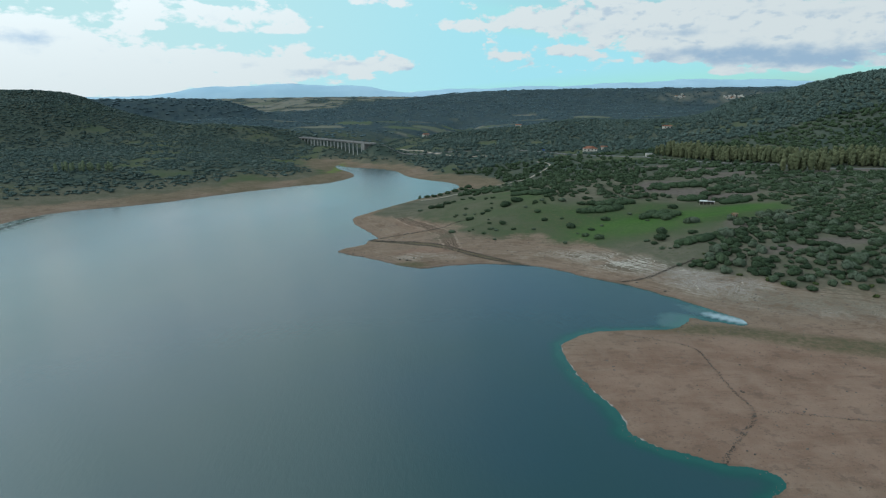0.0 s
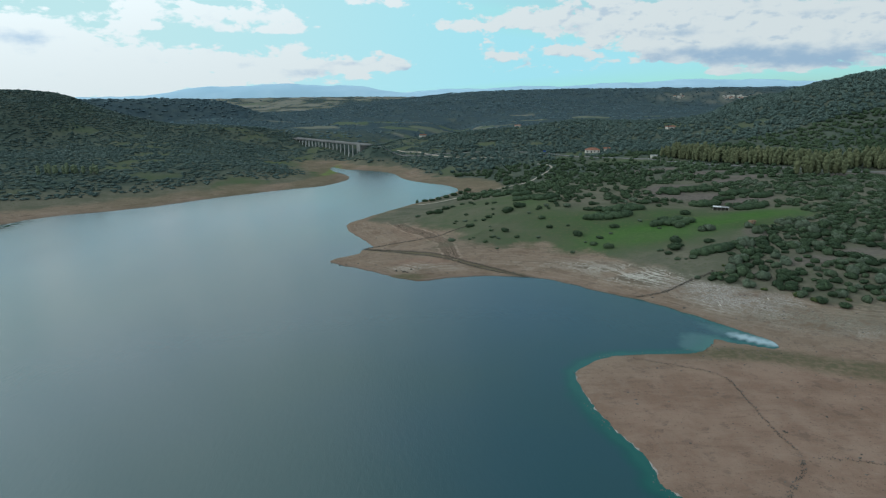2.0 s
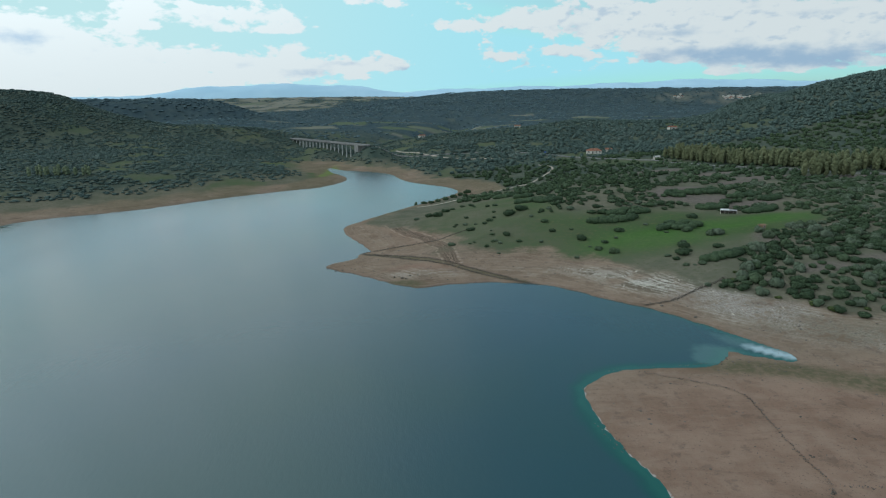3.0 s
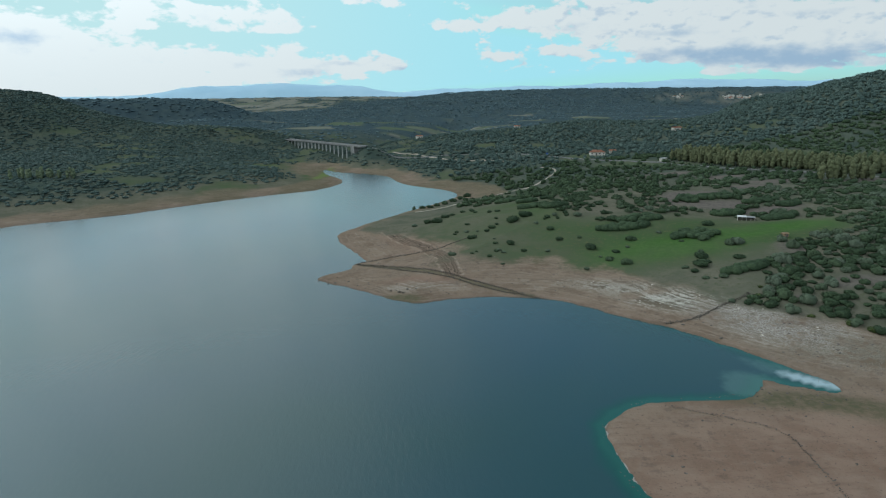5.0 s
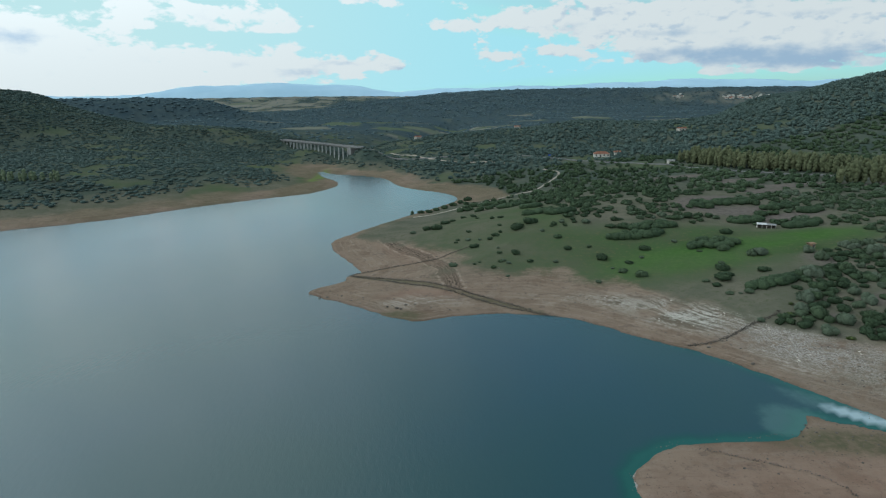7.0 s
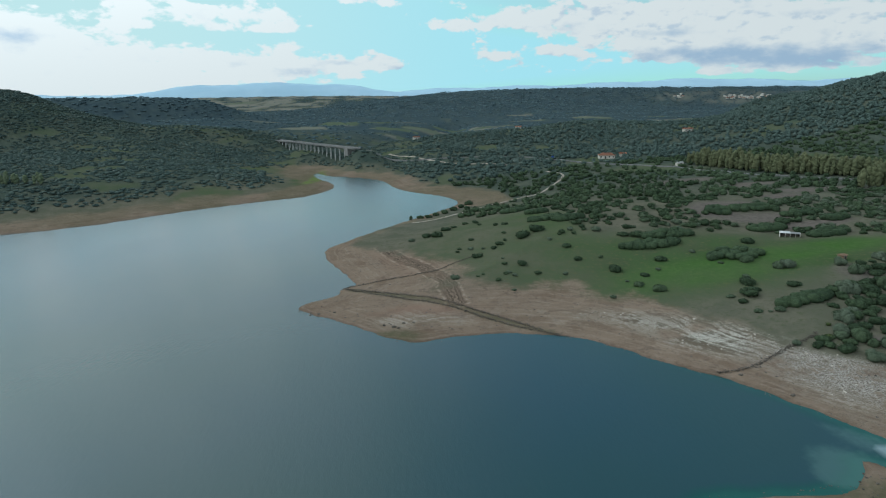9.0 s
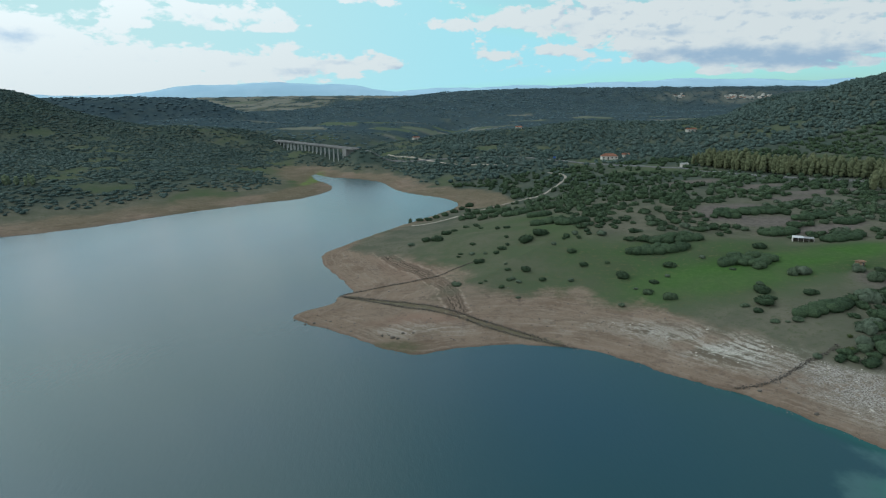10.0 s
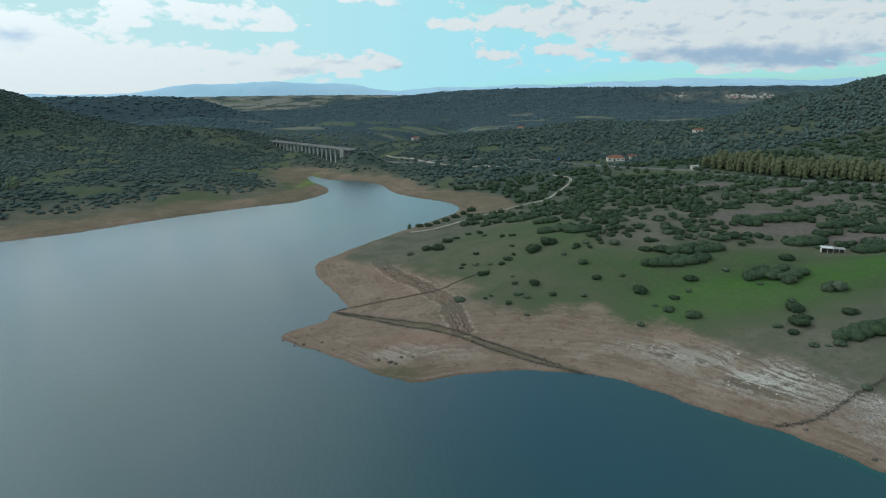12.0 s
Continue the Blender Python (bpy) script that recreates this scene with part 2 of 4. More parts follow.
def land_material():
    m, g, shader = material("land", 1.0, 0.0)
    at = place_of(g)
    big, mid, fine, grit = g.noise(0.012, 5, 0.6, at), g.noise(0.07, 6, 0.62, at), g.noise(0.5, 6, 0.65, at), g.noise(2.6, 4, 0.7, at)
    up = g.tree.nodes.new("ShaderNodeSeparateXYZ")
    g.tree.links.new(at, up.inputs[0])
    z = up.outputs[2]
    # old water lines: thin bands that follow the height
    line_at = g.tree.nodes.new("ShaderNodeCombineXYZ")
    g.wire(g.math("ADD", g.math("MULTIPLY", z, 4.4), g.math("MULTIPLY", mid, 1.5)), line_at.inputs[0])
    g.wire(g.math("MULTIPLY", mid, 4.0), line_at.inputs[1])
    lines = g.noise(1.0, 5, 0.7, line_at.outputs[0])
    lines = g.math("ADD", g.math("MULTIPLY", lines, 0.72), g.math("MULTIPLY", fine, 0.28))
    mud = g.mix(g.step(mid, 0.35, 0.65), (0.154, 0.115, 0.084), (0.204, 0.156, 0.117))
    mud = g.mix(g.math("MULTIPLY", g.step(lines, 0.47, 0.62), 0.6), mud, (0.255, 0.21, 0.17))
    mud = g.mix(g.math("MULTIPLY", g.step(lines, 0.42, 0.34), 0.45), mud, (0.092, 0.074, 0.056))
    mud = g.mix(g.math("MULTIPLY", g.step(fine, 0.56, 0.7), 0.5), mud, (0.105, 0.080, 0.062))
    mud = g.mix(g.math("MULTIPLY", g.step(big, 0.5, 0.62), 0.35), mud, (0.165, 0.135, 0.105))
    mud = g.mix(g.math("MULTIPLY", g.value("rust"), g.math("ADD", 0.72, g.math("MULTIPLY", g.step(fine, 0.6, 0.4), 0.2))), mud, g.mix(g.step(mid, 0.35, 0.65), (0.172, 0.114, 0.084), (0.224, 0.156, 0.118)))
    mud = g.mix(g.math("MULTIPLY", g.step(grit, 0.6, 0.72), 0.45), mud, (0.09, 0.072, 0.058))
    # worn streaks down the flats and blotches of darker crust
    streak_at = g.tree.nodes.new("ShaderNodeMapping")
    streak_at.inputs["Rotation"].default_value = (0, 0, radians(62))
    streak_at.inputs["Scale"].default_value = (0.16, 1.0, 1.0)
    g.tree.links.new(at, streak_at.inputs[0])
    streak = g.noise(0.42, 5, 0.6, streak_at.outputs[0], 0.6)
    mud = g.mix(g.math("MULTIPLY", g.step(streak, 0.55, 0.72), 0.22), mud, (0.265, 0.205, 0.16))
    mud = g.mix(g.math("MULTIPLY", g.step(streak, 0.45, 0.32), 0.28), mud, (0.115, 0.078, 0.058))
    mud = g.mix(g.math("MULTIPLY", g.step(g.noise(0.2, 6, 0.7, at), 0.56, 0.64), 0.4), mud, (0.098, 0.076, 0.062))
    speck = g.noise(1.3, 3, 0.75, at)
    mud = g.mix(g.math("MULTIPLY", g.step(speck, 0.60, 0.66), 0.55), mud, (0.085, 0.068, 0.055))
    mud = g.mix(g.math("MULTIPLY", g.step(speck, 0.34, 0.28), 0.3), mud, (0.29, 0.25, 0.205))
    # pale limestone laid bare, in thin beds
    pale = g.mix(g.step(lines, 0.43, 0.56), (0.108, 0.094, 0.070), (0.42, 0.40, 0.35))
    pale = g.mix(g.math("MULTIPLY", g.step(mid, 0.53, 0.42), 0.55), pale, (0.19, 0.158, 0.122))
    pale = g.mix(g.math("MULTIPLY", g.step(grit, 0.50, 0.60), 0.7), pale, (0.115, 0.098, 0.078))
    soil = g.mix(g.value("pale"), mud, pale)
    rubble = g.mix(g.step(grit, 0.42, 0.58), g.mix(g.step(mid, 0.4, 0.6), (0.26, 0.235, 0.205), (0.35, 0.325, 0.29)), (0.125, 0.108, 0.09))
    soil = g.mix(g.math("MULTIPLY", g.value("rubble"), g.step(g.math("ADD", fine, g.math("MULTIPLY", mid, 0.6)), 0.62, 0.9)), soil, rubble)
    # damp, green-tinged margin and sprouting hollows
    soil = g.mix(g.math("MULTIPLY", g.value("moss"), g.math("ADD", 0.45, g.math("MULTIPLY", g.step(fine, 0.36, 0.6), 0.4))), soil, (0.078, 0.080, 0.046))
    # the drowned road: a ploughed-looking brown band between pale edges
    far_off = g.math("ADD", g.value("furrow"), g.math("ADD", g.math("MULTIPLY", g.math("SUBTRACT", fine, 0.5), 3.0), g.math("MULTIPLY", g.math("SUBTRACT", mid, 0.5), 7.0)))
    rut_at = g.tree.nodes.new("ShaderNodeCombineXYZ")
    g.wire(g.math("MULTIPLY", far_off, 1.5), rut_at.inputs[0])
    rut = g.mix(g.step(g.noise(1.0, 3, 0.6, rut_at.outputs[0]), 0.42, 0.58), (0.058, 0.046, 0.036), (0.19, 0.145, 0.11))
    soil = g.mix(g.math("MULTIPLY", g.step(far_off, 4.4, 2.6), g.step(mid, 0.34, 0.54)), soil, rut)
    rim = g.math("MULTIPLY", g.step(far_off, 4.0, 4.5), g.step(far_off, 5.6, 4.8))
    soil = g.mix(g.math("MULTIPLY", rim, g.math("MULTIPLY", g.step(fine, 0.44, 0.58), 0.7)), soil, (0.30, 0.245, 0.195))
    soil = g.mix(g.math("MULTIPLY", g.value("sprout"), g.step(mid, 0.3, 0.5)), soil, g.mix(g.step(fine, 0.4, 0.6), (0.105, 0.135, 0.05), (0.14, 0.18, 0.06)))
    dull = g.mix(g.step(mid, 0.38, 0.62), (0.094, 0.097, 0.070), (0.126, 0.119, 0.090))
    dull = g.mix(g.step(fine, 0.5, 0.7), dull, (0.080, 0.089, 0.054))
    green = g.mix(g.step(mid, 0.34, 0.66), (0.052, 0.092, 0.034), (0.054, 0.078, 0.037))
    green = g.mix(g.math("MULTIPLY", g.step(fine, 0.52, 0.68), 0.6), green, (0.12, 0.115, 0.06))
    green = g.mix(g.value("lush"), green, g.mix(g.step(fine, 0.4, 0.6), (0.046, 0.112, 0.020), (0.058, 0.128, 0.027)))
    turf = g.mix(g.value("grass"), dull, green)
    turf = g.mix(g.value("bare"), turf, g.mix(g.step(fine, 0.4, 0.66), (0.132, 0.116, 0.102), (0.10, 0.09, 0.078)))
    # brushy hill ground; a blue cast of haze is mixed in
    brush_haze = g.mix(g.step(mid, 0.4, 0.64), (0.042, 0.062, 0.054), (0.056, 0.078, 0.062))
    turf = g.mix(g.value("wood"), turf, brush_haze)
    # floor of the far woods, with blue distance haze in its colour
    turf = g.mix(g.value("canopy_haze"), turf, g.mix(g.step(mid, 0.4, 0.62), (0.040, 0.062, 0.076), (0.052, 0.076, 0.086)))
    # crop tones; the pale one also paints sunlight on the far village slope
    field = g.mix(g.step(g.value("crop_sun"), 0.3, 0.7), (0.082, 0.108, 0.070), (0.168, 0.168, 0.142))
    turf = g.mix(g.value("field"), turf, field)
    edge = g.math("MULTIPLY_ADD", g.math("MULTIPLY", g.math("MULTIPLY", g.value("dry"), g.math("SUBTRACT", 1.0, g.value("dry"))), 4.0), g.math("ADD", g.math("MULTIPLY", g.math("SUBTRACT", fine, 0.5), 0.7), g.math("MULTIPLY", g.math("SUBTRACT", mid, 0.5), 0.9)), g.value("dry"))
    whole = g.mix(g.step(edge, 0.16, 0.84), turf, soil)
    # a wet dark hem and a thin pale crust at the water's edge
    wet = g.value("edge")
    hem = g.math("ADD", wet, g.math("MULTIPLY", g.math("SUBTRACT", fine, 0.5), 2.5))
    whole = g.mix(g.math("MULTIPLY", g.step(hem, 2.2, 0.6), 0.45), whole, (0.10, 0.075, 0.055))
    crust = g.math("MULTIPLY", g.value("crust"), g.math("MULTIPLY", g.step(hem, 1.3, 0.8), g.step(mid, 0.30, 0.42)))
    whole = g.mix(crust, whole, (0.30, 0.30, 0.28))
    g.wire(whole, shader.inputs["Base Color"])
    rel = g.math("ADD", g.math("ADD", g.math("MULTIPLY", fine, 0.6), g.math("MULTIPLY", grit, 0.3)), g.math("MULTIPLY", lines, 0.5))
    bump(g, shader, rel, 0.8, 0.6)
    return m


def water_material():
    m, g, shader = material("water", 0.07, 0.5)
    shader.inputs["IOR"].default_value = 1.33
    at = place_of(g)
    depth = g.math("ADD", g.value("depth"), g.math("MULTIPLY", g.math("SUBTRACT", g.noise(0.12, 4, 0.6, at), 0.5), 4.0))
    deep = g.mix(g.step(g.noise(0.006, 3, 0.5, at), 0.35, 0.65), (0.022, 0.058, 0.056), (0.021, 0.056, 0.072))
    body = g.mix(g.math("MULTIPLY", g.step(depth, 5.0, 0.5), g.value("shoal")), deep, (0.012, 0.066, 0.056))
    body = g.mix(g.math("MULTIPLY", g.step(depth, 2.4, 0.0), g.math("ADD", g.math("MULTIPLY", g.value("shoal"), 0.2), 0.05)), body, (0.035, 0.13, 0.105))
    ragged = g.math("ADD", g.value("shelf"), g.math("MULTIPLY", g.math("SUBTRACT", g.noise(0.35, 4, 0.6, at), 0.5), 0.8))
    body = g.mix(g.math("MULTIPLY", g.step(ragged, 0.25, 1.0), 0.4), body, (0.10, 0.185, 0.165))
    milky = g.math("MULTIPLY", g.value("milky"), g.step(g.noise(0.25, 4, 0.6, at), 0.05, 0.4))
    body = g.mix(milky, body, (0.30, 0.38, 0.40))
    # a dark green, unreflecting patch of water by the west bank
    dark_patch = g.math("MULTIPLY", g.value("dark_patch"), g.step(g.noise(0.3, 4, 0.6, at), 0.34, 0.52))
    body = g.mix(dark_patch, body, (0.018, 0.034, 0.022))
    g.wire(body, shader.inputs["Base Color"])
    g.wire(g.math("MULTIPLY", g.math("SUBTRACT", 1.0, dark_patch), g.math("MULTIPLY_ADD", g.value("breeze"), 0.45, 0.5)), shader.inputs["Specular IOR Level"])
    # small wind ripples in long rows, stronger in some patches
    turned = g.tree.nodes.new("ShaderNodeMapping")
    turned.inputs["Rotation"].default_value = (0, 0, radians(35))
    turned.inputs["Scale"].default_value = (1.0, 0.35, 1.0)
    g.tree.links.new(at, turned.inputs[0])
    row = g.noise(0.9, 3, 0.55, turned.outputs[0], 0.0, "2D")
    gust = g.step(g.noise(0.014, 4, 0.6, turned.outputs[0]), 0.38, 0.66)
    bump(g, shader, g.math("ADD", row, g.math("MULTIPLY", g.noise(2.6, 2, 0.5, turned.outputs[0], 0.0, "2D"), 0.35)), 0.34, 0.10)
    g.wire(g.math("ADD", g.math("ADD", g.math("MULTIPLY", gust, 0.04), 0.16), g.math("MULTIPLY", g.value("breeze"), 0.045)), shader.inputs["Roughness"])
    return m


def leaf_material(name, dark, light, grey, relief=0.18, size=1.4):
    """Foliage: every bush has its own tone, its leaves vary."""
    m, g, shader = material(name, 0.85, 0.08)
    at = place_of(g)
    tone = g.value("tone")
    k = g.step(g.math("ADD", g.noise(size, 4, 0.65, at), g.math("MULTIPLY", g.math("SUBTRACT", tone, 0.5), 0.3)), 0.34, 0.68)
    col = g.mix(k, dark, light)
    col = g.mix(g.step(tone, 0.66, 1.0), col, g.mix(k, tuple(c * 0.6 for c in grey), grey))
    g.wire(col, shader.inputs["Base Color"])
    bump(g, shader, g.noise(size * 1.6, 4, 0.7, at), 0.7, relief)
    return m


LAND = land_material()
WATER = water_material()
LEAF = leaf_material("shrub_leaves", (0.030, 0.048, 0.027), (0.064, 0.094, 0.049), (0.092, 0.117, 0.082), 0.3, 2.2)
# hillside leaves, lifted and blued by haze mixed into their tones
LEAF_FAR_HAZE = leaf_material("hazy_far_leaves", (0.050, 0.076, 0.070), (0.084, 0.118, 0.102), (0.108, 0.138, 0.124), 0.2, 0.6)
# valley leaves: distance haze and slope shade put in as blue
LEAF_VALLEY_HAZE = leaf_material("hazy_valley_leaves", (0.070, 0.110, 0.128), (0.104, 0.146, 0.152), (0.10, 0.13, 0.118), 0.2, 0.2)
LEAF_POPLAR = leaf_material("poplar_leaves", (0.096, 0.110, 0.060), (0.116, 0.130, 0.069), (0.120, 0.127, 0.069), 0.06, 0.4)
LEAF_WILLOW = leaf_material("willow_leaves", (0.120, 0.150, 0.092), (0.165, 0.195, 0.115), (0.17, 0.19, 0.12), 0.12, 0.4)
LEAF_BROOM = leaf_material("broom_leaves", (0.045, 0.064, 0.024), (0.088, 0.112, 0.040), (0.09, 0.105, 0.05))
BARK = simple("bark", (0.06, 0.05, 0.04), (0.14, 0.12, 0.10), 3.0, 0.9, 0.05)
STONE = simple("wall_stone", (0.048, 0.043, 0.037), (0.135, 0.118, 0.098), 1.2, 0.9, 0.06)
PALE_STONE = simple("pale_stone", (0.22, 0.19, 0.155), (0.48, 0.44, 0.38), 1.2, 0.9, 0.06)
CONCRETE = simple("concrete", (0.17, 0.175, 0.175), (0.25, 0.25, 0.245), 0.6, 0.8, 0.01)
COLUMN = simple("column_concrete", (0.36, 0.365, 0.36), (0.46, 0.46, 0.45), 0.6, 0.8, 0.01)
ASPHALT = simple("asphalt", (0.075, 0.075, 0.075), (0.13, 0.127, 0.122), 0.8, 0.85, 0.01)
TRACK = simple("dirt_track", (0.21, 0.18, 0.145), (0.33, 0.29, 0.24), 0.5, 0.95, 0.03)
PLASTER = simple("plaster", (0.42, 0.40, 0.36), (0.56, 0.53, 0.48), 0.8, 0.85, 0.005)
WHITE_SHEET = simple("white_roof_sheet", (0.40, 0.41, 0.41), (0.55, 0.55, 0.54), 1.5, 0.6, 0.01)
VILLAGE_WALL = simple("village_plaster", (0.48, 0.455, 0.41), (0.64, 0.61, 0.56), 0.4, 0.85, 0.005)
BRICK = simple("brick", (0.26, 0.165, 0.11), (0.37, 0.25, 0.165), 3.0, 0.85, 0.02)
TILE = simple("roof_tile", (0.29, 0.13, 0.085), (0.39, 0.20, 0.13), 1.5, 0.8, 0.03)
DARK = simple("dark_opening", (0.012, 0.012, 0.013), (0.03, 0.03, 0.03), 1.0, 0.5, 0.0)
BLUE = simple("sign_blue", (0.03, 0.07, 0.25), (0.04, 0.09, 0.3), 2.0, 0.5, 0.0)
STEEL = simple("galvanised_steel", (0.28, 0.29, 0.30), (0.40, 0.40, 0.40), 2.0, 0.45, 0.0)
# pale blue is the air's haze, put into the mountain colour
MOUNTAIN_HAZE = simple("hazy_far_mountain", (0.35, 0.51, 0.63), (0.41, 0.57, 0.68), 0.004, 1.0, 0.0, 0.0)

# ---------------------------------------------------------------- ground and water
def mesh_of(name, co, tris, mat, smooth_faces=True, values=()):
    """A mesh from arrays of corners and of triangles or quads."""
    me = bpy.data.meshes.new(name)
    n, k = len(tris), tris.shape[1]
    me.vertices.add(len(co))
    me.vertices.foreach_set("co", np.ascontiguousarray(co, np.float32).ravel())
    me.loops.add(n * k)
    me.loops.foreach_set("vertex_index", np.ascontiguousarray(tris, np.int32).ravel())
    me.polygons.add(n)
    me.polygons.foreach_set("loop_start", np.arange(0, n * k, k, dtype=np.int32))
    me.polygons.foreach_set("use_smooth", np.full(n, smooth_faces))
    for key, v in values:
        a = me.attributes.new(key, "FLOAT", "POINT")
        a.data.foreach_set("value", np.ascontiguousarray(v, np.float32))
    me.materials.append(mat)
    me.update(calc_edges=True)
    return me


def spaced(lo, a, b, hi, step, grow):
    """Coordinates: even between a and b, wider and wider outside."""
    mid = list(np.arange(a, b, step))
    up, s = [mid[-1]], step
    while up[-1] < hi:
        s *= grow
        up.append(up[-1] + s)
    down, s = [mid[0]], step
    while down[-1] > lo:
        s *= grow
        down.append(down[-1] - s)
    return np.array(down[:0:-1] + mid + up[1:])


def sheet(xs, ys):
    X, Y = np.meshgrid(xs, ys)
    nx, ny = len(xs), len(ys)
    i = (np.arange(ny - 1)[:, None] * nx + np.arange(nx - 1)[None]).ravel()
    return X.ravel(), Y.ravel(), np.stack([i, i + 1, i + nx + 1, i + nx], 1)


def oval(x, y, cx, cy, rx, ry, turn=0, soft=0.35):
    c, s = math.cos(radians(turn)), math.sin(radians(turn))
    u, v = (x - cx) * c + (y - cy) * s, (y - cy) * c - (x - cx) * s
    return smooth(1 + soft, 1 - soft, np.sqrt((u / rx) ** 2 + (v / ry) ** 2))


OLD_ROAD = rounded([(-36, 412), (-31, 395), (-24, 377), (-16, 363), (-9, 352), (-3, 341), (1, 329), (3, 316), (5, 305)], 2)
DITCH = rounded([(-38, 329), (-17, 312), (0, 305), (10, 297), (23, 287), (36, 279)], 2)


def zones(x, y, d, z):
    """What covers the ground: shares between 0 and 1."""
    w1, w2 = waves(x, y, 60, 6), waves(x, y, 24, 7)
    east = smooth(-60, 20, x) * smooth(620, 480, y)
    north = oval(x, y, -8, 462, 62, 74, 20, 0.4)
    line = 3.3 + 1.4 * east - 3.6 * north + 1.0 * w1 + 0.6 * w2
    dry = smooth(line + 1.9, line - 1.7, z) * smooth(850, 770, y)
    dry = np.maximum(dry, oval(x, y, 140, 150, 110, 70) * smooth(10, 5, z))
    meadow = np.clip(oval(x, y, 98, 328, 68, 34, -2) + oval(x, y, 28, 385, 40, 62, -12) + oval(x, y, 160, 324, 34, 16), 0, 1)
    lush = np.clip(oval(x, y, 106, 317, 36, 12, 5, 0.7) + oval(x, y, 160, 328, 28, 9, 5, 0.6) + 0.5 * oval(x, y, 75, 375, 20, 9, 0, 0.6), 0, 1) * (0.7 + 0.3 * w2)
    pale = np.clip(oval(x, y, 84, 267, 25, 10, -42, 0.5) + 0.7 * oval(x, y, 110, 252, 14, 10, -42, 0.5) + oval(x, y, 120, 243, 10, 3, -12, 0.5) + oval(x, y, 121, 228, 9, 4, -25, 0.6)
                   + 0.45 * oval(x, y, 104, 230, 16, 7, -45, 0.6) + 0.4 * oval(x, y, 56, 288, 22, 6, -14, 0.7) + 0.3 * oval(x, y, 172, 205, 40, 12, -15, 0.6)
                   + 0.35 * oval(x, y, -10, 291, 16, 6, 0, 0.6), 0, 1)
    pale = pale * smooth(-0.6, 0.4, w2 + 0.4) * 0.95
    bare = np.clip(oval(x, y, 152, 403, 20, 10, 6) + oval(x, y, 140, 391, 13, 9) + oval(x, y, 158, 379, 18, 8) + oval(x, y, 175, 362, 18, 6) + oval(x, y, 172, 505, 24, 9)
                   + oval(x, y, 196, 424, 15, 7) + oval(x, y, 222, 438, 26, 8) + oval(x, y, 280, 426, 34, 9) + oval(x, y, 204, 472, 28, 6) + 0.8 * oval(x, y, 152, 258, 12, 5)
                   + 0.8 * oval(x, y, 179, 260, 13, 5, -15) + 0.9 * oval(x, y, 127, 250, 4, 3) + 0.7 * oval(x, y, 150, 296, 6, 10), 0, 1)
    moss = np.clip(oval(x, y, 92, 191, 18, 5, -8, 0.6) + oval(x, y, 124, 177, 26, 6, -22, 0.6) + 0.5 * oval(x, y, 150, 166, 30, 8, -15, 0.6) + 0.35 * oval(x, y, 150, 208, 40, 8, -15, 0.6) + oval(x, y, -20, 278, 12, 5) + 0.8 * oval(x, y, -128, 690, 12, 60, 8), 0, 1)
    # small fields in the valley and on the far tableland, each with its own crop
    u, v = x * 0.94 + y * 0.34, y * 0.94 - x * 0.34
    i, j = np.floor(u / 85 + 0.3 * np.sin(v / 90)), np.floor(v / 60)
    lot = np.abs(np.sin(i * 127.1 + j * 311.7) * 43758.5453) % 1.0
    hedge = smooth(0.0, 0.08, (u / 85 + 0.3 * np.sin(v / 90)) % 1.0) * smooth(0.0, 0.12, (v / 60) % 1.0)
    plain = np.maximum(smooth(3150, 3350, y), smooth(2420, 2600, y) * smooth(-420, -540, x))
    valley = np.maximum(np.clip(oval(x, y, -60, 1300, 330, 210) + oval(x, y, 330, 1500, 300, 300), 0, 1) * smooth(45, 30, z), plain)
    field = np.clip(0.7 * oval(x, y, -40, 1180, 60, 18) + 0.7 * oval(x, y, 60, 1330, 90, 20)
                    + valley * hedge * (lot < 0.2 + 0.5 * plain), 0, 1)
    crop_sun = np.maximum((lot * 37.0) % 1.0, plain * (0.35 + 0.6 * ((lot * 91.0) % 1.0)))
    # sunlight on the village slope, painted in as pale field colour
    painted_sun = oval(x, y, 1120, 2345, 330, 90)
    field, crop_sun = np.maximum(field, 0.5 * painted_sun * smooth(-0.5, 0.4, w1 + w2)), np.maximum(crop_sun, painted_sun)
    grass = np.clip(meadow * (0.45 + 0.55 * smooth(15, 75, x)) * (0.8 + 0.2 * w1) + 0.8 * oval(x, y, -128, 690, 14, 70, 8), 0, 1)
    open_ = np.maximum.reduce([meadow, bare, field])
    hillside = smooth(430, 560, y)
    glade = smooth(0.25, 0.7, waves(x, y, 130, 17) + 0.5 * waves(x, y, 48, 18))
    grass = np.maximum(grass, 0.55 * glade * hillside)
    wood = (1 - np.maximum(open_, 0.8 * glade * smooth(58, 40, z))) * smooth(260, 480, np.hypot(x - 40, y - 120)) * smooth(5, 12, z + 9 * smooth(-70, -10, x) + 12 * smooth(760, 900, y)) * (0.75 + 0.25 * w1)
    moss = np.maximum(moss, 0.7 * smooth(420, 520, y) * smooth(-0.8, 0.3, w1))
    furrow = np.minimum(to_line(x, y, OLD_ROAD), 40.0)
    moss = np.maximum(moss, 0.8 * smooth(2.6, 1.0, to_line(x, y, DITCH)))
    sprout = np.clip(oval(x, y, -119, 665, 5, 26, -4) + oval(x, y, -122, 715, 6, 40, 3) + 0.8 * oval(x, y, -165, 838, 26, 20), 0, 1)
    crust = oval(x, y, 40, 150, 10, 42) * smooth(60, 48, x)
    # share of the haze-tinted woodland floor, growing with distance
    canopy_haze = (1 - open_) * smooth(980, 1250, y) * (0.8 + 0.2 * w1) * (1 - 0.85 * plain)
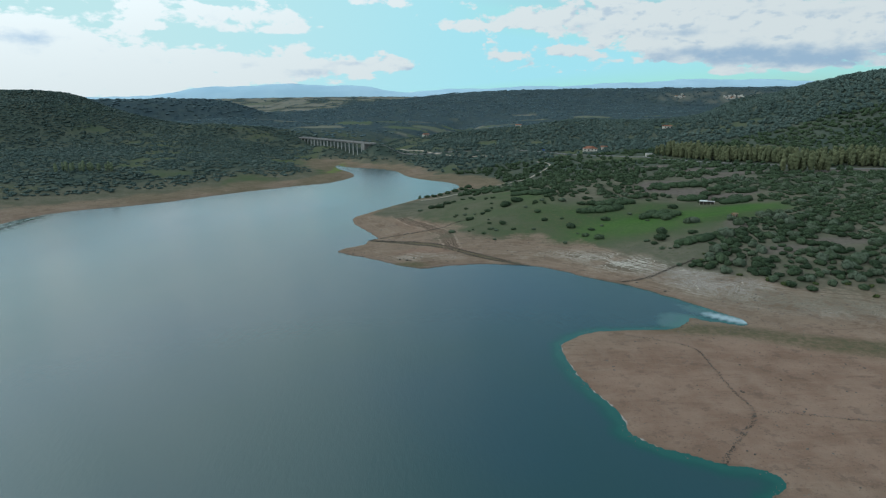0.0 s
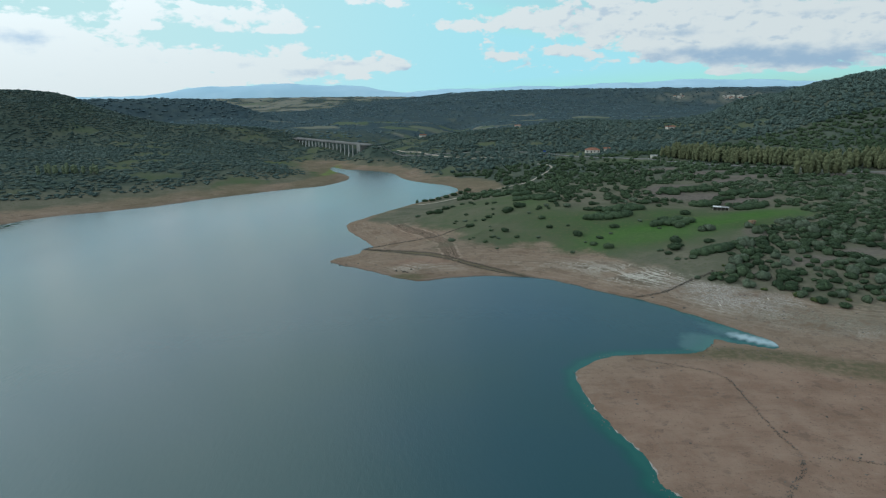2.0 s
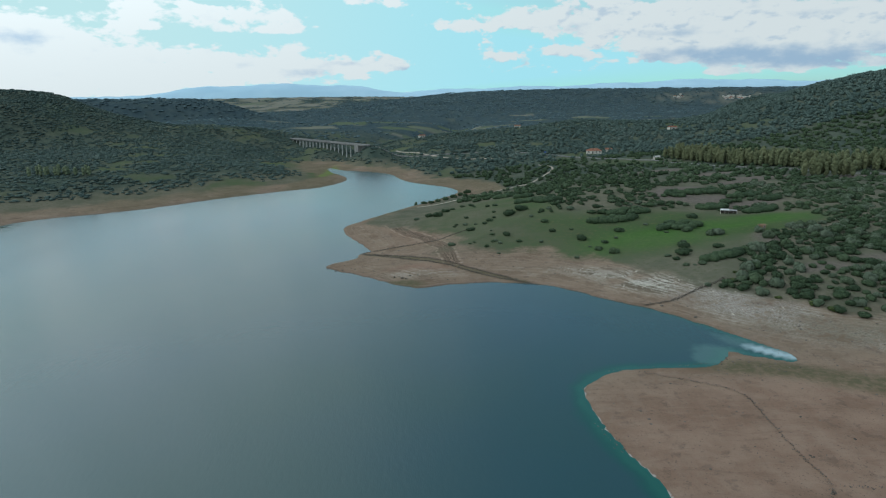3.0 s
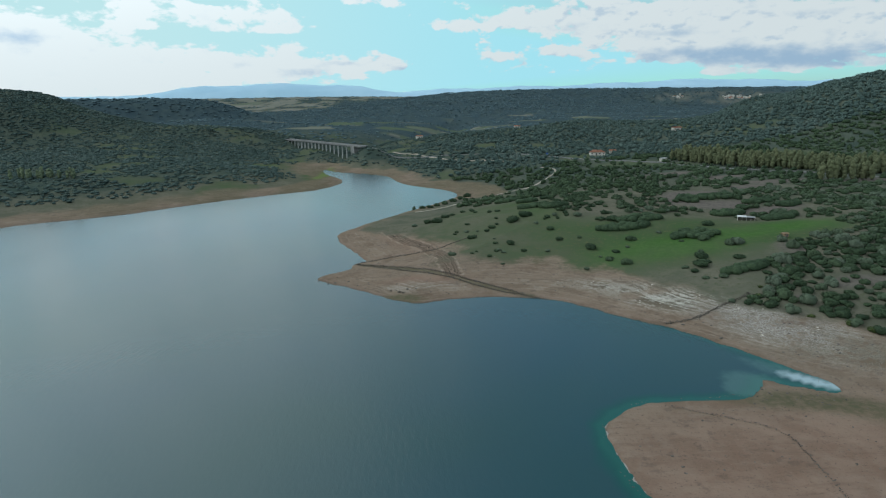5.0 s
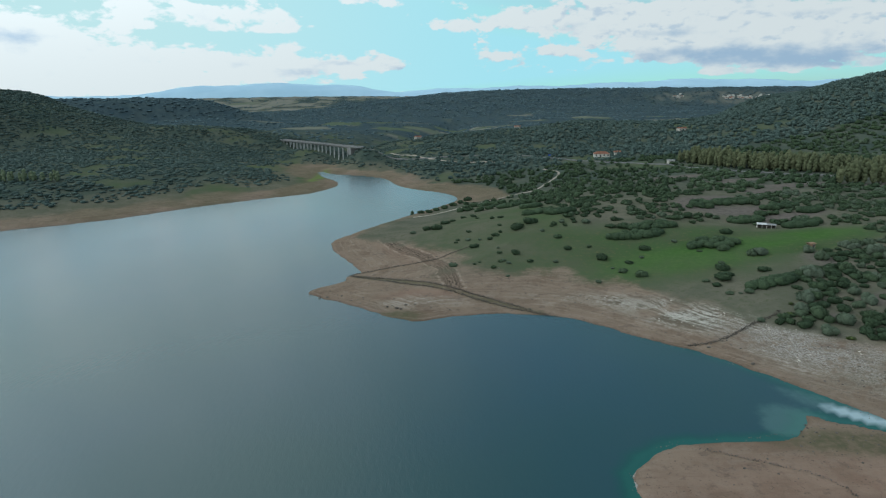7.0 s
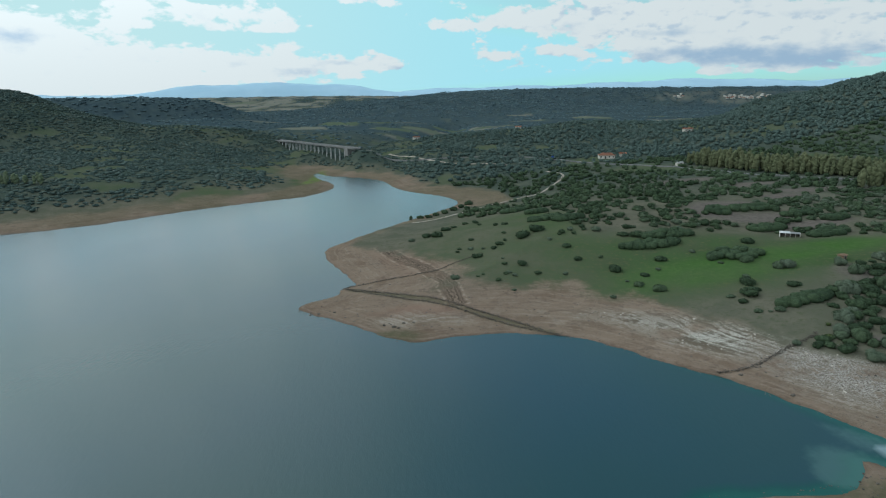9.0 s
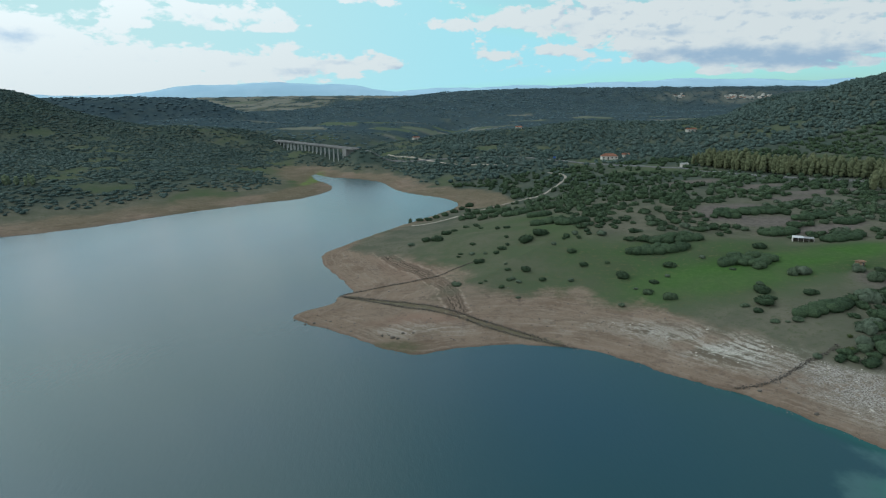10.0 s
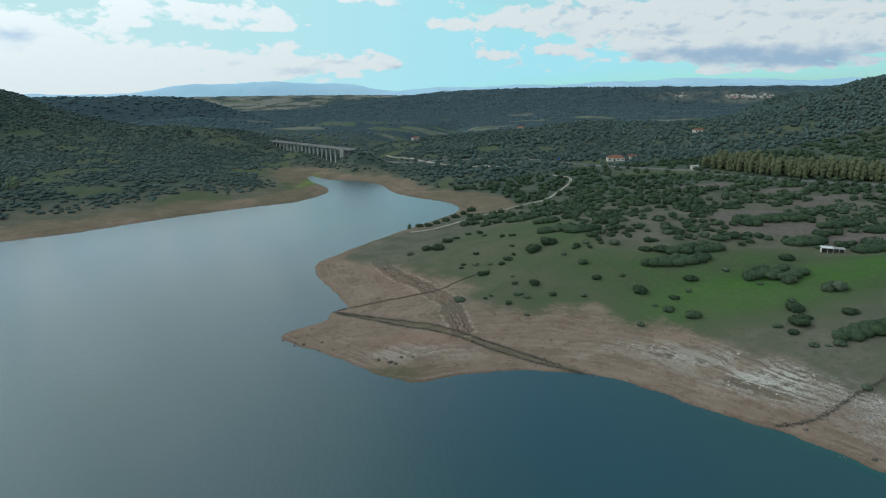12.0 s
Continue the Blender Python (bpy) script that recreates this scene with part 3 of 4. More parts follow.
    rust = np.clip(oval(x, y, 95, 145, 75, 45, 0, 0.4) + oval(x, y, -8, 298, 16, 5, 0, 0.6) + 0.7 * oval(x, y, -20, 375, 10, 30, 20, 0.6) , 0, 1)
    rubble = np.clip(oval(x, y, 110, 237, 24, 11, -44, 0.5) + oval(x, y, 116, 252, 10, 8, -40, 0.5) + 0.6 * oval(x, y, 145, 205, 40, 8, -18, 0.6), 0, 1)
    return dict(dry=dry, rubble=rubble, rust=rust, crop_sun=crop_sun, furrow=furrow, sprout=sprout, crust=crust, canopy_haze=np.clip(canopy_haze, 0, 1), grass=grass, lush=lush, pale=pale, bare=bare, moss=moss, field=field, wood=np.clip(wood, 0, 1))


def build_ground():
    x, y, quads = sheet(spaced(-4800, -66, 190, 4800, 1.3, 1.032), spaced(-1500, 96, 370, 4750, 1.3, 1.026))
    d = shore(x, y)
    z = height(x, y, d)
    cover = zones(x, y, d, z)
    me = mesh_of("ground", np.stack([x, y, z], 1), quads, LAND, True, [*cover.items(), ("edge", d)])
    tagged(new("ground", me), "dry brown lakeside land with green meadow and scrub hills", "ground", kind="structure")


def build_water():
    x, y, quads = sheet(spaced(-700, -66, 120, 320, 2.0, 1.06), spaced(-520, 96, 350, 780, 2.0, 1.06))
    d = shore(x, y)
    milky = np.clip(oval(x, y, 102, 202.5, 8.5, 2.4, -42, 0.3), 0, 1)
    shelf = np.clip(oval(x, y, 85, 203, 8, 6, -30, 0.6) + oval(x, y, 80, 198, 5, 4, 0, 0.6) + 0.8 * oval(x, y, 95, 211, 10, 4, -52, 0.7), 0, 1)
    me = mesh_of("water", np.stack([x, y, 0 * x], 1), quads, WATER, True, [("depth", -d), ("milky", milky), ("breeze", smooth(330, 600, y)), ("dark_patch", np.clip(oval(x, y, -292, 404, 13, 40, 5, 0.3), 0, 1)), ("shoal", smooth(260, 200, y) * smooth(-10, 30, x)), ("shelf", shelf)])
    tagged(new("water", me), "calm blue-green reservoir water with light wind ripples", "lake", kind="structure")


build_ground()
build_water()


def build_mountains():
    """The range behind everything, its distance haze painted on as blue."""
    xs = np.linspace(-4600, 4600, 220)
    rows = []
    crest = 52 + 66 * smooth(-2450, -1750, xs) - 48 * smooth(-700, -250, xs) + 42 * smooth(300, 1500, xs) + 10 * np.sin(xs / 260) + 5 * np.sin(xs / 97 + 1) + 2 * np.sin(xs / 31)
    for k, (back, share) in enumerate(((0, -0.4), (120, 0.55), (260, 0.86), (400, 1.0), (640, 0.6))):
        rows.append(np.stack([xs, 4300 + back + 0 * xs, 74 + crest * share], 1))
    co = np.concatenate(rows)
    n = len(xs)
    i = (np.arange(4)[:, None] * n + np.arange(n - 1)[None]).ravel()
    me = mesh_of("backdrop", co, np.stack([i, i + 1, i + n + 1, i + n], 1), MOUNTAIN_HAZE)
    tagged(new("backdrop", me), "distant mountain range with blue haze painted into its colour", "mountains", kind="structure")


build_mountains()

# ---------------------------------------------------------------- plants
def part(name, me, parent, label=""):
    ob = new(name, me)
    ob.parent = parent
    return tagged(ob, label)


def ico(level):
    bm = bmesh.new()
    bmesh.ops.create_icosphere(bm, subdivisions=level, radius=1)
    co = np.array([v.co[:] for v in bm.verts])
    tris = np.array([[v.index for v in f.verts] for f in bm.faces])
    bm.free()
    return co, tris


ICO = {1: ico(1), 2: ico(2)}


def lobe(level, centre, radii, rough, rng):
    """A knobbly lump of foliage."""
    co, tris = ICO[level]
    shift = Vector(rng.uniform(-50, 50, 3))
    k = np.array([1 + rough * noise.noise(Vector(c) * 1.7 + shift) + 0.5 * rough * noise.noise(Vector(c) * 4 + shift) for c in co])
    return co * k[:, None] * np.array(radii) + np.array(centre), tris


def tufts(rng, n, lobes, size):
    """Leafy sprigs that stick out of the lobes: single bent triangles."""
    pts = []
    for _ in range(n):
        c, r = lobes[rng.integers(len(lobes))]
        v = rng.normal(size=3)
        v[2] = abs(v[2]) * 0.9 + 0.05 * v[2]
        v /= np.linalg.norm(v)
        at = np.array(c) + v * np.array(r) * rng.uniform(0.86, 1.08)
        a, b = rng.normal(size=3), rng.normal(size=3)
        a, b = a / np.linalg.norm(a), b / np.linalg.norm(b)
        s = size * rng.uniform(0.6, 1.4)
        pts += [at + a * s, at + b * s, at - (a + b) * 0.6 * s + v * s * 0.5]
    return np.array(pts), np.arange(3 * n).reshape(-1, 3)


def join(pieces):
    co, tris, n = [], [], 0
    for c, t in pieces:
        co.append(c)
        tris.append(t + n)
        n += len(c)
    return np.concatenate(co), np.concatenate(tris)


def bush_shape(seed, level, lobes, sprigs, sprig_size, tall=0.7):
    """A rounded bush about 2 m across at scale 1: its foot at z = 0."""
    rng = np.random.default_rng(seed)
    made, where = [], []
    for i in range(lobes):
        a, r = rng.uniform(0, 6.28), (0.0 if i == 0 else rng.uniform(0.3, 0.62))
        size = rng.uniform(0.5, 0.72) if lobes > 1 else 0.95
        if i == 0 and lobes > 1:
            size = 0.72
        c = (r * math.cos(a), r * math.sin(a), size * tall * rng.uniform(0.6, 1.0))
        radii = (size, size * rng.uniform(0.8, 1.1), size * tall)
        made.append(lobe(level, c, tuple(0.86 * q for q in radii) if sprigs else radii, 0.4 if level > 1 else 0.5, rng))
        where.append((c, radii))
    if sprigs:
        made.append(tufts(rng, sprigs, where, sprig_size))
    co, tris = join(made)
    co[:, 2] = np.maximum(co[:, 2], -0.05)
    return co, tris


def poplar_shape(seed):
    """A slender tree 1 m tall at scale 1: tall uneven crown of lobes and sprigs."""
    rng = np.random.default_rng(seed)
    made, where = [], []
    for i in range(9):
        h = 0.2 + 0.64 * i / 8
        w = 0.19 * (1 - abs(h - 0.5) * 1.0)
        a = rng.uniform(0, 6.28)
        c = (0.035 * math.cos(a), 0.035 * math.sin(a), h)
        radii = (w * rng.uniform(0.8, 1.0), w * rng.uniform(0.8, 1.0), 0.15)
        made.append(lobe(1, c, radii, 0.3, rng))
        where.append((c, radii))
    made.append(tufts(rng, 420, where, 0.02))
    return join(made)


def trunk_shape(height_, thick, lean, sides=6, stems=1):
    pieces = []
    for s in range(stems):
        a0 = 2.1 * s
        off = 0.0 if stems == 1 else 0.12
        rings = []
        for k in range(4):
            u = k / 3
            r = thick * (1 - 0.55 * u) * (1.35 if k == 0 else 1)
            cx, cy = off * math.cos(a0) + lean * u * u * math.cos(a0), off * math.sin(a0) + lean * u * u * math.sin(a0)
            ang = np.arange(sides) * 2 * math.pi / sides
            rings.append(np.stack([cx + r * np.cos(ang), cy + r * np.sin(ang), np.full(sides, u * height_ - 0.02)], 1))
        tris = []
        for k in range(3):
            for i in range(sides):
                j = (i + 1) % sides
                p, q, r_, s_ = k * sides + i, k * sides + j, (k + 1) * sides + j, (k + 1) * sides + i
                tris += [(p, q, r_), (p, r_, s_)]
        pieces.append((np.concatenate(rings), np.array(tris)))
    return join(pieces)


def tone_of(co, v):
    return [("tone", np.full(len(co), v))]


def spread(name, label, category, shapes, mat, xs, ys, sizes, tones, squash, seed):
    """Many bushes of a kind that nobody could count, in one mesh."""
    rng = np.random.default_rng(seed)
    zs = height(xs, ys)
    which = rng.integers(len(shapes), size=len(xs))
    turn = rng.uniform(0, 6.28, len(xs))
    co_all, tri_all, tone_all, base = [], [], [], 0
    for k, (co, tris) in enumerate(shapes):
        i = np.nonzero(which == k)[0]
        if not len(i):
            continue
        c, s = np.cos(turn[i])[:, None], np.sin(turn[i])[:, None]
        size = sizes[i][:, None]
        X = xs[i][:, None] + size * (co[:, 0] * c - co[:, 1] * s)
        Y = ys[i][:, None] + size * (co[:, 0] * s + co[:, 1] * c)
        Z = zs[i][:, None] - 0.15 * size + size * squash[i][:, None] * co[:, 2]
        co_all.append(np.stack([X, Y, Z], 2).reshape(-1, 3))
        tri_all.append((tris[None] + (base + np.arange(len(i)) * len(co))[:, None, None]).reshape(-1, 3))
        tone_all.append(np.repeat(tones[i], len(co)))
        base += len(i) * len(co)
    me = mesh_of(name, np.concatenate(co_all), np.concatenate(tri_all), mat, True, [("tone", np.concatenate(tone_all))])
    return tagged(new(name, me), label, category, kind="stuff")


def scattered(x0, x1, y0, y1, step, seed):
    rng = np.random.default_rng(seed)
    X, Y = np.meshgrid(np.arange(x0, x1, step), np.arange(y0, y1, step))
    X, Y = X.ravel() + rng.uniform(-0.5, 0.5, X.size) * step, Y.ravel() + rng.uniform(-0.5, 0.5, Y.size) * step
    return X, Y, rng.uniform(0, 1, X.size), rng


def resampled(line, step):
    seg = np.hypot(*np.diff(line, axis=0).T)
    at = np.concatenate([[0], np.cumsum(seg)])
    s = np.arange(0, at[-1], step)
    return np.stack([np.interp(s, at, line[:, 0]), np.interp(s, at, line[:, 1])], 1)


ROADS = []      # (centre line, half width) of all that keeps bushes away


def free_of_roads(x, y):
    ok = np.ones(x.shape, bool)
    for line, half in ROADS:
        ok &= to_line(x, y, line) > half + 1.2
    return ok


DIRT_ROAD = rounded([(-17, 462), (-3, 464), (18, 490), (40, 514), (57, 526), (76, 530), (86, 548), (95, 562), (104, 578), (107, 596), (96, 612)], 2)
MAIN_ROAD = rounded([(-90, 795), (-62, 774), (-20, 757), (40, 742), (77, 720), (99, 689), (126, 651), (151, 618), (185, 580), (206, 540), (226, 511), (243, 484),
                     (265, 461), (300, 434), (380, 402), (520, 380)], 2)
FARM_LANE = rounded([(-56, 845), (-48, 815), (-35, 793), (-8, 752), (30, 703), (71, 657)], 2)
ROADS += [(np.array([(-99.0, 792.0), (-216.0, 962.0)]), 7.0), (DIRT_ROAD, 2.0), (MAIN_ROAD, 2.6), (FARM_LANE, 1.8)]
GROVE_FRONT = rounded([(204, 572), (217, 547), (231, 520), (248, 494), (265, 474), (284, 459), (304, 446), (345, 422)], 1)
GROVE = [(225, 548, 32, 12, -62), (252, 508, 36, 14, -57), (290, 470, 36, 13, -36), (335, 442, 36, 13, -30), (262, 430, 20, 6, -10)]


def bush_cover(x, y, d, z, c):
    """How readily bushes grow at a place."""
    open_ = np.maximum.reduce([c["grass"] * 1.2 * smooth(480, 440, y), c["bare"], c["field"], np.clip(c["dry"] * 1.6, 0, 1)])
    clump = smooth(-0.55, 0.25, waves(x, y, 38, 11) + 0.45 * waves(x, y, 15, 12) + 0.3 * smooth(380, 560, y) + 0.8 * smooth(100, 140, x) * smooth(345, 300, y) + 0.2 * smooth(160, 220, x))
    for g in GROVE:
        open_ = np.maximum(open_, oval(x, y, *g))
    open_ = np.maximum.reduce([open_, oval(x, y, -20, 420, 48, 74, -15), oval(x, y, 100, 280, 26, 22, 0, 0.15), oval(x, y, 108, 271, 17, 15, 0, 0.12), oval(x, y, 130, 296, 20, 13, 0, 0.12), oval(x, y, 85, 342, 62, 29, 0, 0.12), oval(x, y, 150, 338, 36, 15, 0, 0.12),
                              oval(x, y, 22, 392, 36, 66, -12, 0.15), oval(x, y, 160, 386, 28, 18, 4, 0.15)])
    glade = smooth(0.25, 0.7, waves(x, y, 130, 17) + 0.5 * waves(x, y, 48, 18)) * smooth(420, 520, y) * smooth(58, 40, z)
    open_ = np.maximum(open_, 0.85 * glade)
    return np.clip(1 - open_, 0, 1) * np.maximum(clump, 0.9 * smooth(40, 56, z)) * (z > 2.2) * smooth(4.5, 7.5, z + 6 * np.maximum(smooth(-60, 0, x), smooth(760, 800, y)))


def zone_at(x, y):
    d = shore(x, y)
    z = height(x, y, d)
    return d, z, zones(x, y, d, z)


def plant_all():
    near = [bush_shape(s, 1, 5, 150, 0.12) for s in range(6)]
    mid = [bush_shape(20 + s, 1, 1, 18, 0.22, 0.85) for s in range(10)]
    crowns = [bush_shape(30 + s, 1, 3, 34, 0.16, 0.9) for s in range(8)]
    far = [bush_shape(40 + s, 1, 1, 0, 0.4, 0.8) for s in range(8)]
    # the near scrub: the first 300 are things of their own
    x, y, p, rng = scattered(-20, 330, 205, 430, 4.1, 1)
    d, z, c = zone_at(x, y)
    keep = (p < bush_cover(x, y, d, z, c) * 0.92) & free_of_roads(x, y) & (x < 0.78 * y + 60)
    x, y = x[keep], y[keep]
    size = rng.uniform(1.7, 3.5, len(x)) * (0.85 + 0.3 * waves(x, y, 30, 13)) * (1 - 0.4 * smooth(90, 50, x))
    tone = np.clip(rng.uniform(0, 1, len(x)) * 0.75 + 0.25 * (0.5 + 0.5 * waves(x, y, 50, 14)) + 0.12 * smooth(140, 220, x), 0, 1)
    first = np.argsort((x - 125) ** 2 + (y - 265) ** 2)
    single, rest = first[:240], first[240:]
    singles = list(zip(x[single], y[single], size[single], tone[single]))
    spread("scrub", "dense dark green mastic scrub with grey-green olives on dry hillside", "shrubs", near, LEAF, x[rest], y[rest], size[rest], tone[rest],
           rng.uniform(0.8, 1.2, len(rest)), 2)
    # middle distance
    x, y, p, rng = scattered(-790, 790, 430, 1010, 4.9, 3)
    d, z, c = zone_at(x, y)
    keep = (p < bush_cover(x, y, d, z, c) * (0.74 + 0.26 * smooth(-60, -160, x) + 0.1 * smooth(45, 60, z))) & free_of_roads(x, y) & (np.abs(x) < 0.8 * y + 30)
    x, y = x[keep], y[keep]
    size = np.where(x < -60, rng.uniform(1.7, 3.6, len(x)), rng.uniform(1.8, 3.6, len(x)))
    tone2 = np.clip(rng.uniform(0, 0.5, len(x)) + 0.5 * (0.5 + 0.5 * waves(x, y, 110, 15)), 0, 1)
    tall = rng.uniform(0.32, 0.58, len(x)) + 0.36 * smooth(-60, 40, x)
    oak = (x > 20) & (rng.uniform(0, 1, len(x)) < 0.25 + 0.6 * np.maximum(smooth(30, 50, height(x, y)), smooth(600, 560, y)))
    lower = (x > -40) & (y < 620)
    oak &= ~lower
    low = ~oak & ~lower
    spread("hillside_scrub", "dark green scrub and low trees covering the hillsides", "shrubs", mid, LEAF_FAR_HAZE, x[low], y[low], size[low], tone2[low], tall[low], 4)
    spread("hillside_oaks", "rounded grey-green holm oaks crowding the steep hillside", "trees", crowns, LEAF_FAR_HAZE, x[oak], y[oak], size[oak] * 1.12, tone2[oak], tall[oak] + 0.22, 24)
    spread("olive_scrub", "dark shrubs mixed with grey-green olives on gentle ground", "shrubs", crowns, LEAF, x[lower], y[lower], size[lower], tone2[lower], tall[lower] + 0.15, 25)
    # valley and tableland
    x, y, p, rng = scattered(-2700, 2700, 1010, 3900, 15, 5)
    d, z, c = zone_at(x, y)
    keep = (p < (1 - c["field"]) * smooth(-1.0, 0.2, waves(x, y, 220, 16) + 0.3 - 0.75 * smooth(2000, 1700, y) * smooth(1060, 1160, y) * smooth(48, 36, z))) & (np.abs(x) < 0.78 * y + 40)
    x, y = x[keep], y[keep]
    size = rng.uniform(2.6, 4.6, len(x)) * (1 + 0.3 * smooth(36, 50, z[keep]))
    spread("far_woods", "far dark woods over the valley and the tableland", "trees", far, LEAF_VALLEY_HAZE, x, y, size, rng.uniform(0, 0.75, len(x)), rng.uniform(0.28, 0.5, len(x)), 6)
    return singles


def crown_mesh(name, shape, mat, tone):
    co, tris = shape
    return mesh_of(name, co, tris, mat, True, tone_of(co, tone))


def bush_thing(kind, shape, stem, tone):
    """A single bush or small tree: stems and crown on an empty foot."""
    root = new(kind)
    part("trunk", mesh_of("trunk", *stem, BARK), root)
    part("crown", crown_mesh("crown", shape, LEAF, tone), root)
    return root


KINDS = {}


def make_kinds():
    for k in range(4):
        dark = bush_thing("shrub", bush_shape(60 + k, 2, 7, 560, 0.085, 0.72), trunk_shape(0.55, 0.05, 0.2, 5, 3), 0.12 + 0.13 * k)
        olive = bush_thing("olive_tree", bush_shape(70 + k, 2, 7, 560, 0.08, 0.82), trunk_shape(0.6, 0.09, 0.1, 6, 2), 0.74 + 0.08 * k)
        KINDS["shrub", k], KINDS["olive_tree", k] = dark, olive


USED = set()


def stand(kind, variant, x, y, size, tall, turn, label, group):
    """Sets one of the bush kinds on the ground."""
    root = KINDS[kind, variant]
    z = float(height(np.array([x]), np.array([y]))[0])
    m = pose(x, y, z - 0.1 * size, 0, 0, turn)
    if (kind, variant) in USED:
        root = copy_thing(root, m)
    USED.add((kind, variant))
    root.matrix_basis = m @ Matrix.Diagonal((size, size, size * tall, 1))
    return tagged(root, label, "shrub" if kind == "shrub" else "tree", group)


# single round bushes on the meadow: x, y, half width
MEADOW_BUSHES = [(-7, 401, 2.5), (-1, 399, 3.3), (3, 417, 2.8), (8, 422, 1.8), (15, 429, 1.8), (21, 427, 2.1), (22, 416, 1.4), (30, 404, 1.7), (34, 401, 1.7), (32, 383, 1.3),
                 (15, 381, 1.5), (16, 355, 2.3), (25, 364, 1.7), (28, 368, 2.0), (31, 372, 1.2), (40, 374, 3.6), (48, 378, 3.6), (57, 355, 2.4), (34, 339, 2.2), (40, 330, 1.5),
                 (59, 340, 2.0), (71, 328, 2.9), (85, 362, 2.5), (92, 332, 2.5), (81, 320, 1.9), (133, 341, 3.0)]
FOOT_BUSHES = [(109, 291, 3.3), (112, 293, 1.9), (104, 286, 1.8), (125, 292, 2.4), (9, 370, 1.2), (8, 366, 1.0), (27, 340, 1.3), (171, 390, 3.4), (180, 388, 2.4), (164, 369, 3.6),
               (68, 432, 3.4), (136, 389, 2.2), (91, 360, 3.2)]
# bushes in a row above the water
FRINGE = [(-12, 480, 2.4), (-6, 478, 2.4), (-1, 486, 2.6), (5, 492, 2.8), (11, 503, 2.8), (17, 515, 3.0), (23, 526, 3.0)]
# long low thickets on the meadow and on the bare ground: x, y, half length, half depth
THICKETS = [(104, 358, 10.5, 2.8), (93, 348, 11.5, 2.4), (121, 327, 9.6, 3.6), (121, 279, 7.6, 2.2), (153, 362, 7.5, 2.2), (172, 347, 7.5, 2.8),
            (144, 392, 4.4, 3.9), (161, 394, 10.5, 3.2), (179, 379, 9.0, 2.0), (187, 366, 4.0, 1.8), (49, 456, 8.4, 3.0), (56, 428, 5.2, 2.4), (56, 398, 7.8, 2.4), (66, 392, 6.5, 2.4),
            (36, 483, 6.5, 1.8)]
SPRIGS = [(-15, 396, 2.0), (14, 368, 1.4), (20, 366, 1.1), (27, 346, 0.9), (28, 331, 1.2), (30, 328, 1.2), (51, 328, 1.3), (17, 330, 0.8), (75, 372, 2.6), (69, 341, 1.3), (88, 324, 1.2),
          (73, 316, 0.8), (82, 306, 1.2), (107, 336, 1.3), (115, 306, 1.4), (112, 321, 1.3), (102, 291, 1.5), (105, 278, 1.5), (111, 276, 1.8), (108, 276, 0.8), (28, 315, 1.0)]


def thicket(seed, x, y, half, deep):
    """Shrubs grown into one long mound: several crowns on many stems."""
    rng = np.random.default_rng(300 + seed)
    root = new("thicket")
    z = float(height(np.array([x]), np.array([y]))[0])
    root.matrix_basis = pose(x, y, z)
    n = max(3, int(half / 2.6))
    for k in range(n):
        made, where = [], []
        u = -1 + (2 * k + 1) / n
        for _ in range(13):
            px = half * (u + rng.uniform(-1.2, 1.2) / n)
            py = 1.4 * deep * math.sqrt(max(0.08, 1 - min(1, abs(px / half)) ** 2.2)) * rng.uniform(-0.95, 0.95)
            px += rng.uniform(-0.6, 0.6)
            r = rng.uniform(1.7, 2.4)
            pz = float(height(np.array([x + px]), np.array([y + py]))[0]) - z
            c, radii = (px, py, pz + 0.4 * r), (r * 1.2, r * 1.1, r * rng.uniform(0.7, 0.85))
            made.append(lobe(2, c, tuple(0.9 * q for q in radii), 0.3, rng))
            where.append((c, radii))
        made.append(tufts(rng, 520, where, 0.22))
        co, tris = join(made)
        part("crown", mesh_of("crown", co, tris, LEAF, True, tone_of(co, rng.uniform(0.1, 0.6))), root)
        part("trunk", mesh_of("trunk", *trunk_shape(1.4, 0.12, 0.4, 5, 3), BARK), root).location = (half * u, 0, float(height(np.array([x + half * u]), np.array([y]))[0]) - z)
    tagged(root, "long dark green thicket of mastic shrubs grown together", "shrub", "meadow thickets")


def plant_singles():
    rng = np.random.default_rng(8)
    for x, y, r in MEADOW_BUSHES:
        stand("shrub", rng.integers(4), x, y, r, rng.uniform(0.8, 1.05), rng.uniform(0, 360), "rounded dark green shrub standing alone on the meadow", "meadow shrubs")
    for x, y, r in FOOT_BUSHES:
        stand("shrub", rng.integers(4), x, y, r, rng.uniform(0.8, 1.05), rng.uniform(0, 360), "rounded dark green shrub at the edge of open ground", "edge shrubs")
    for x, y, r in FRINGE:
        stand("shrub", rng.integers(4), x, y, r, rng.uniform(0.9, 1.2), rng.uniform(0, 360), "dark green bush in a row above the water", "waterside bushes")
    stand("olive_tree", 1, -18, 482, 1.3, 2.4, 40, "slim dark upright tree at the water's edge", "waterside bushes")
    for i, (x, y, half, deep) in enumerate(THICKETS):
        thicket(i, x, y, half, deep)
    for x, y, r in SPRIGS:
        stand("olive_tree", rng.integers(4), x, y, r, 0.8, rng.uniform(0, 360), "small sparse grey-green bush on short grass", "small bushes")


# low yellow-green bushes at the foot of the scrub: x, y, half width
BROOM = [(114, 255, 1.5), (123, 238, 1.3), (131, 231, 1.6), (135, 226, 1.5), (164, 218, 1.3), (161, 211, 1.2), (157, 222, 1.4), (118, 262, 1.0), (146, 224, 1.1)]


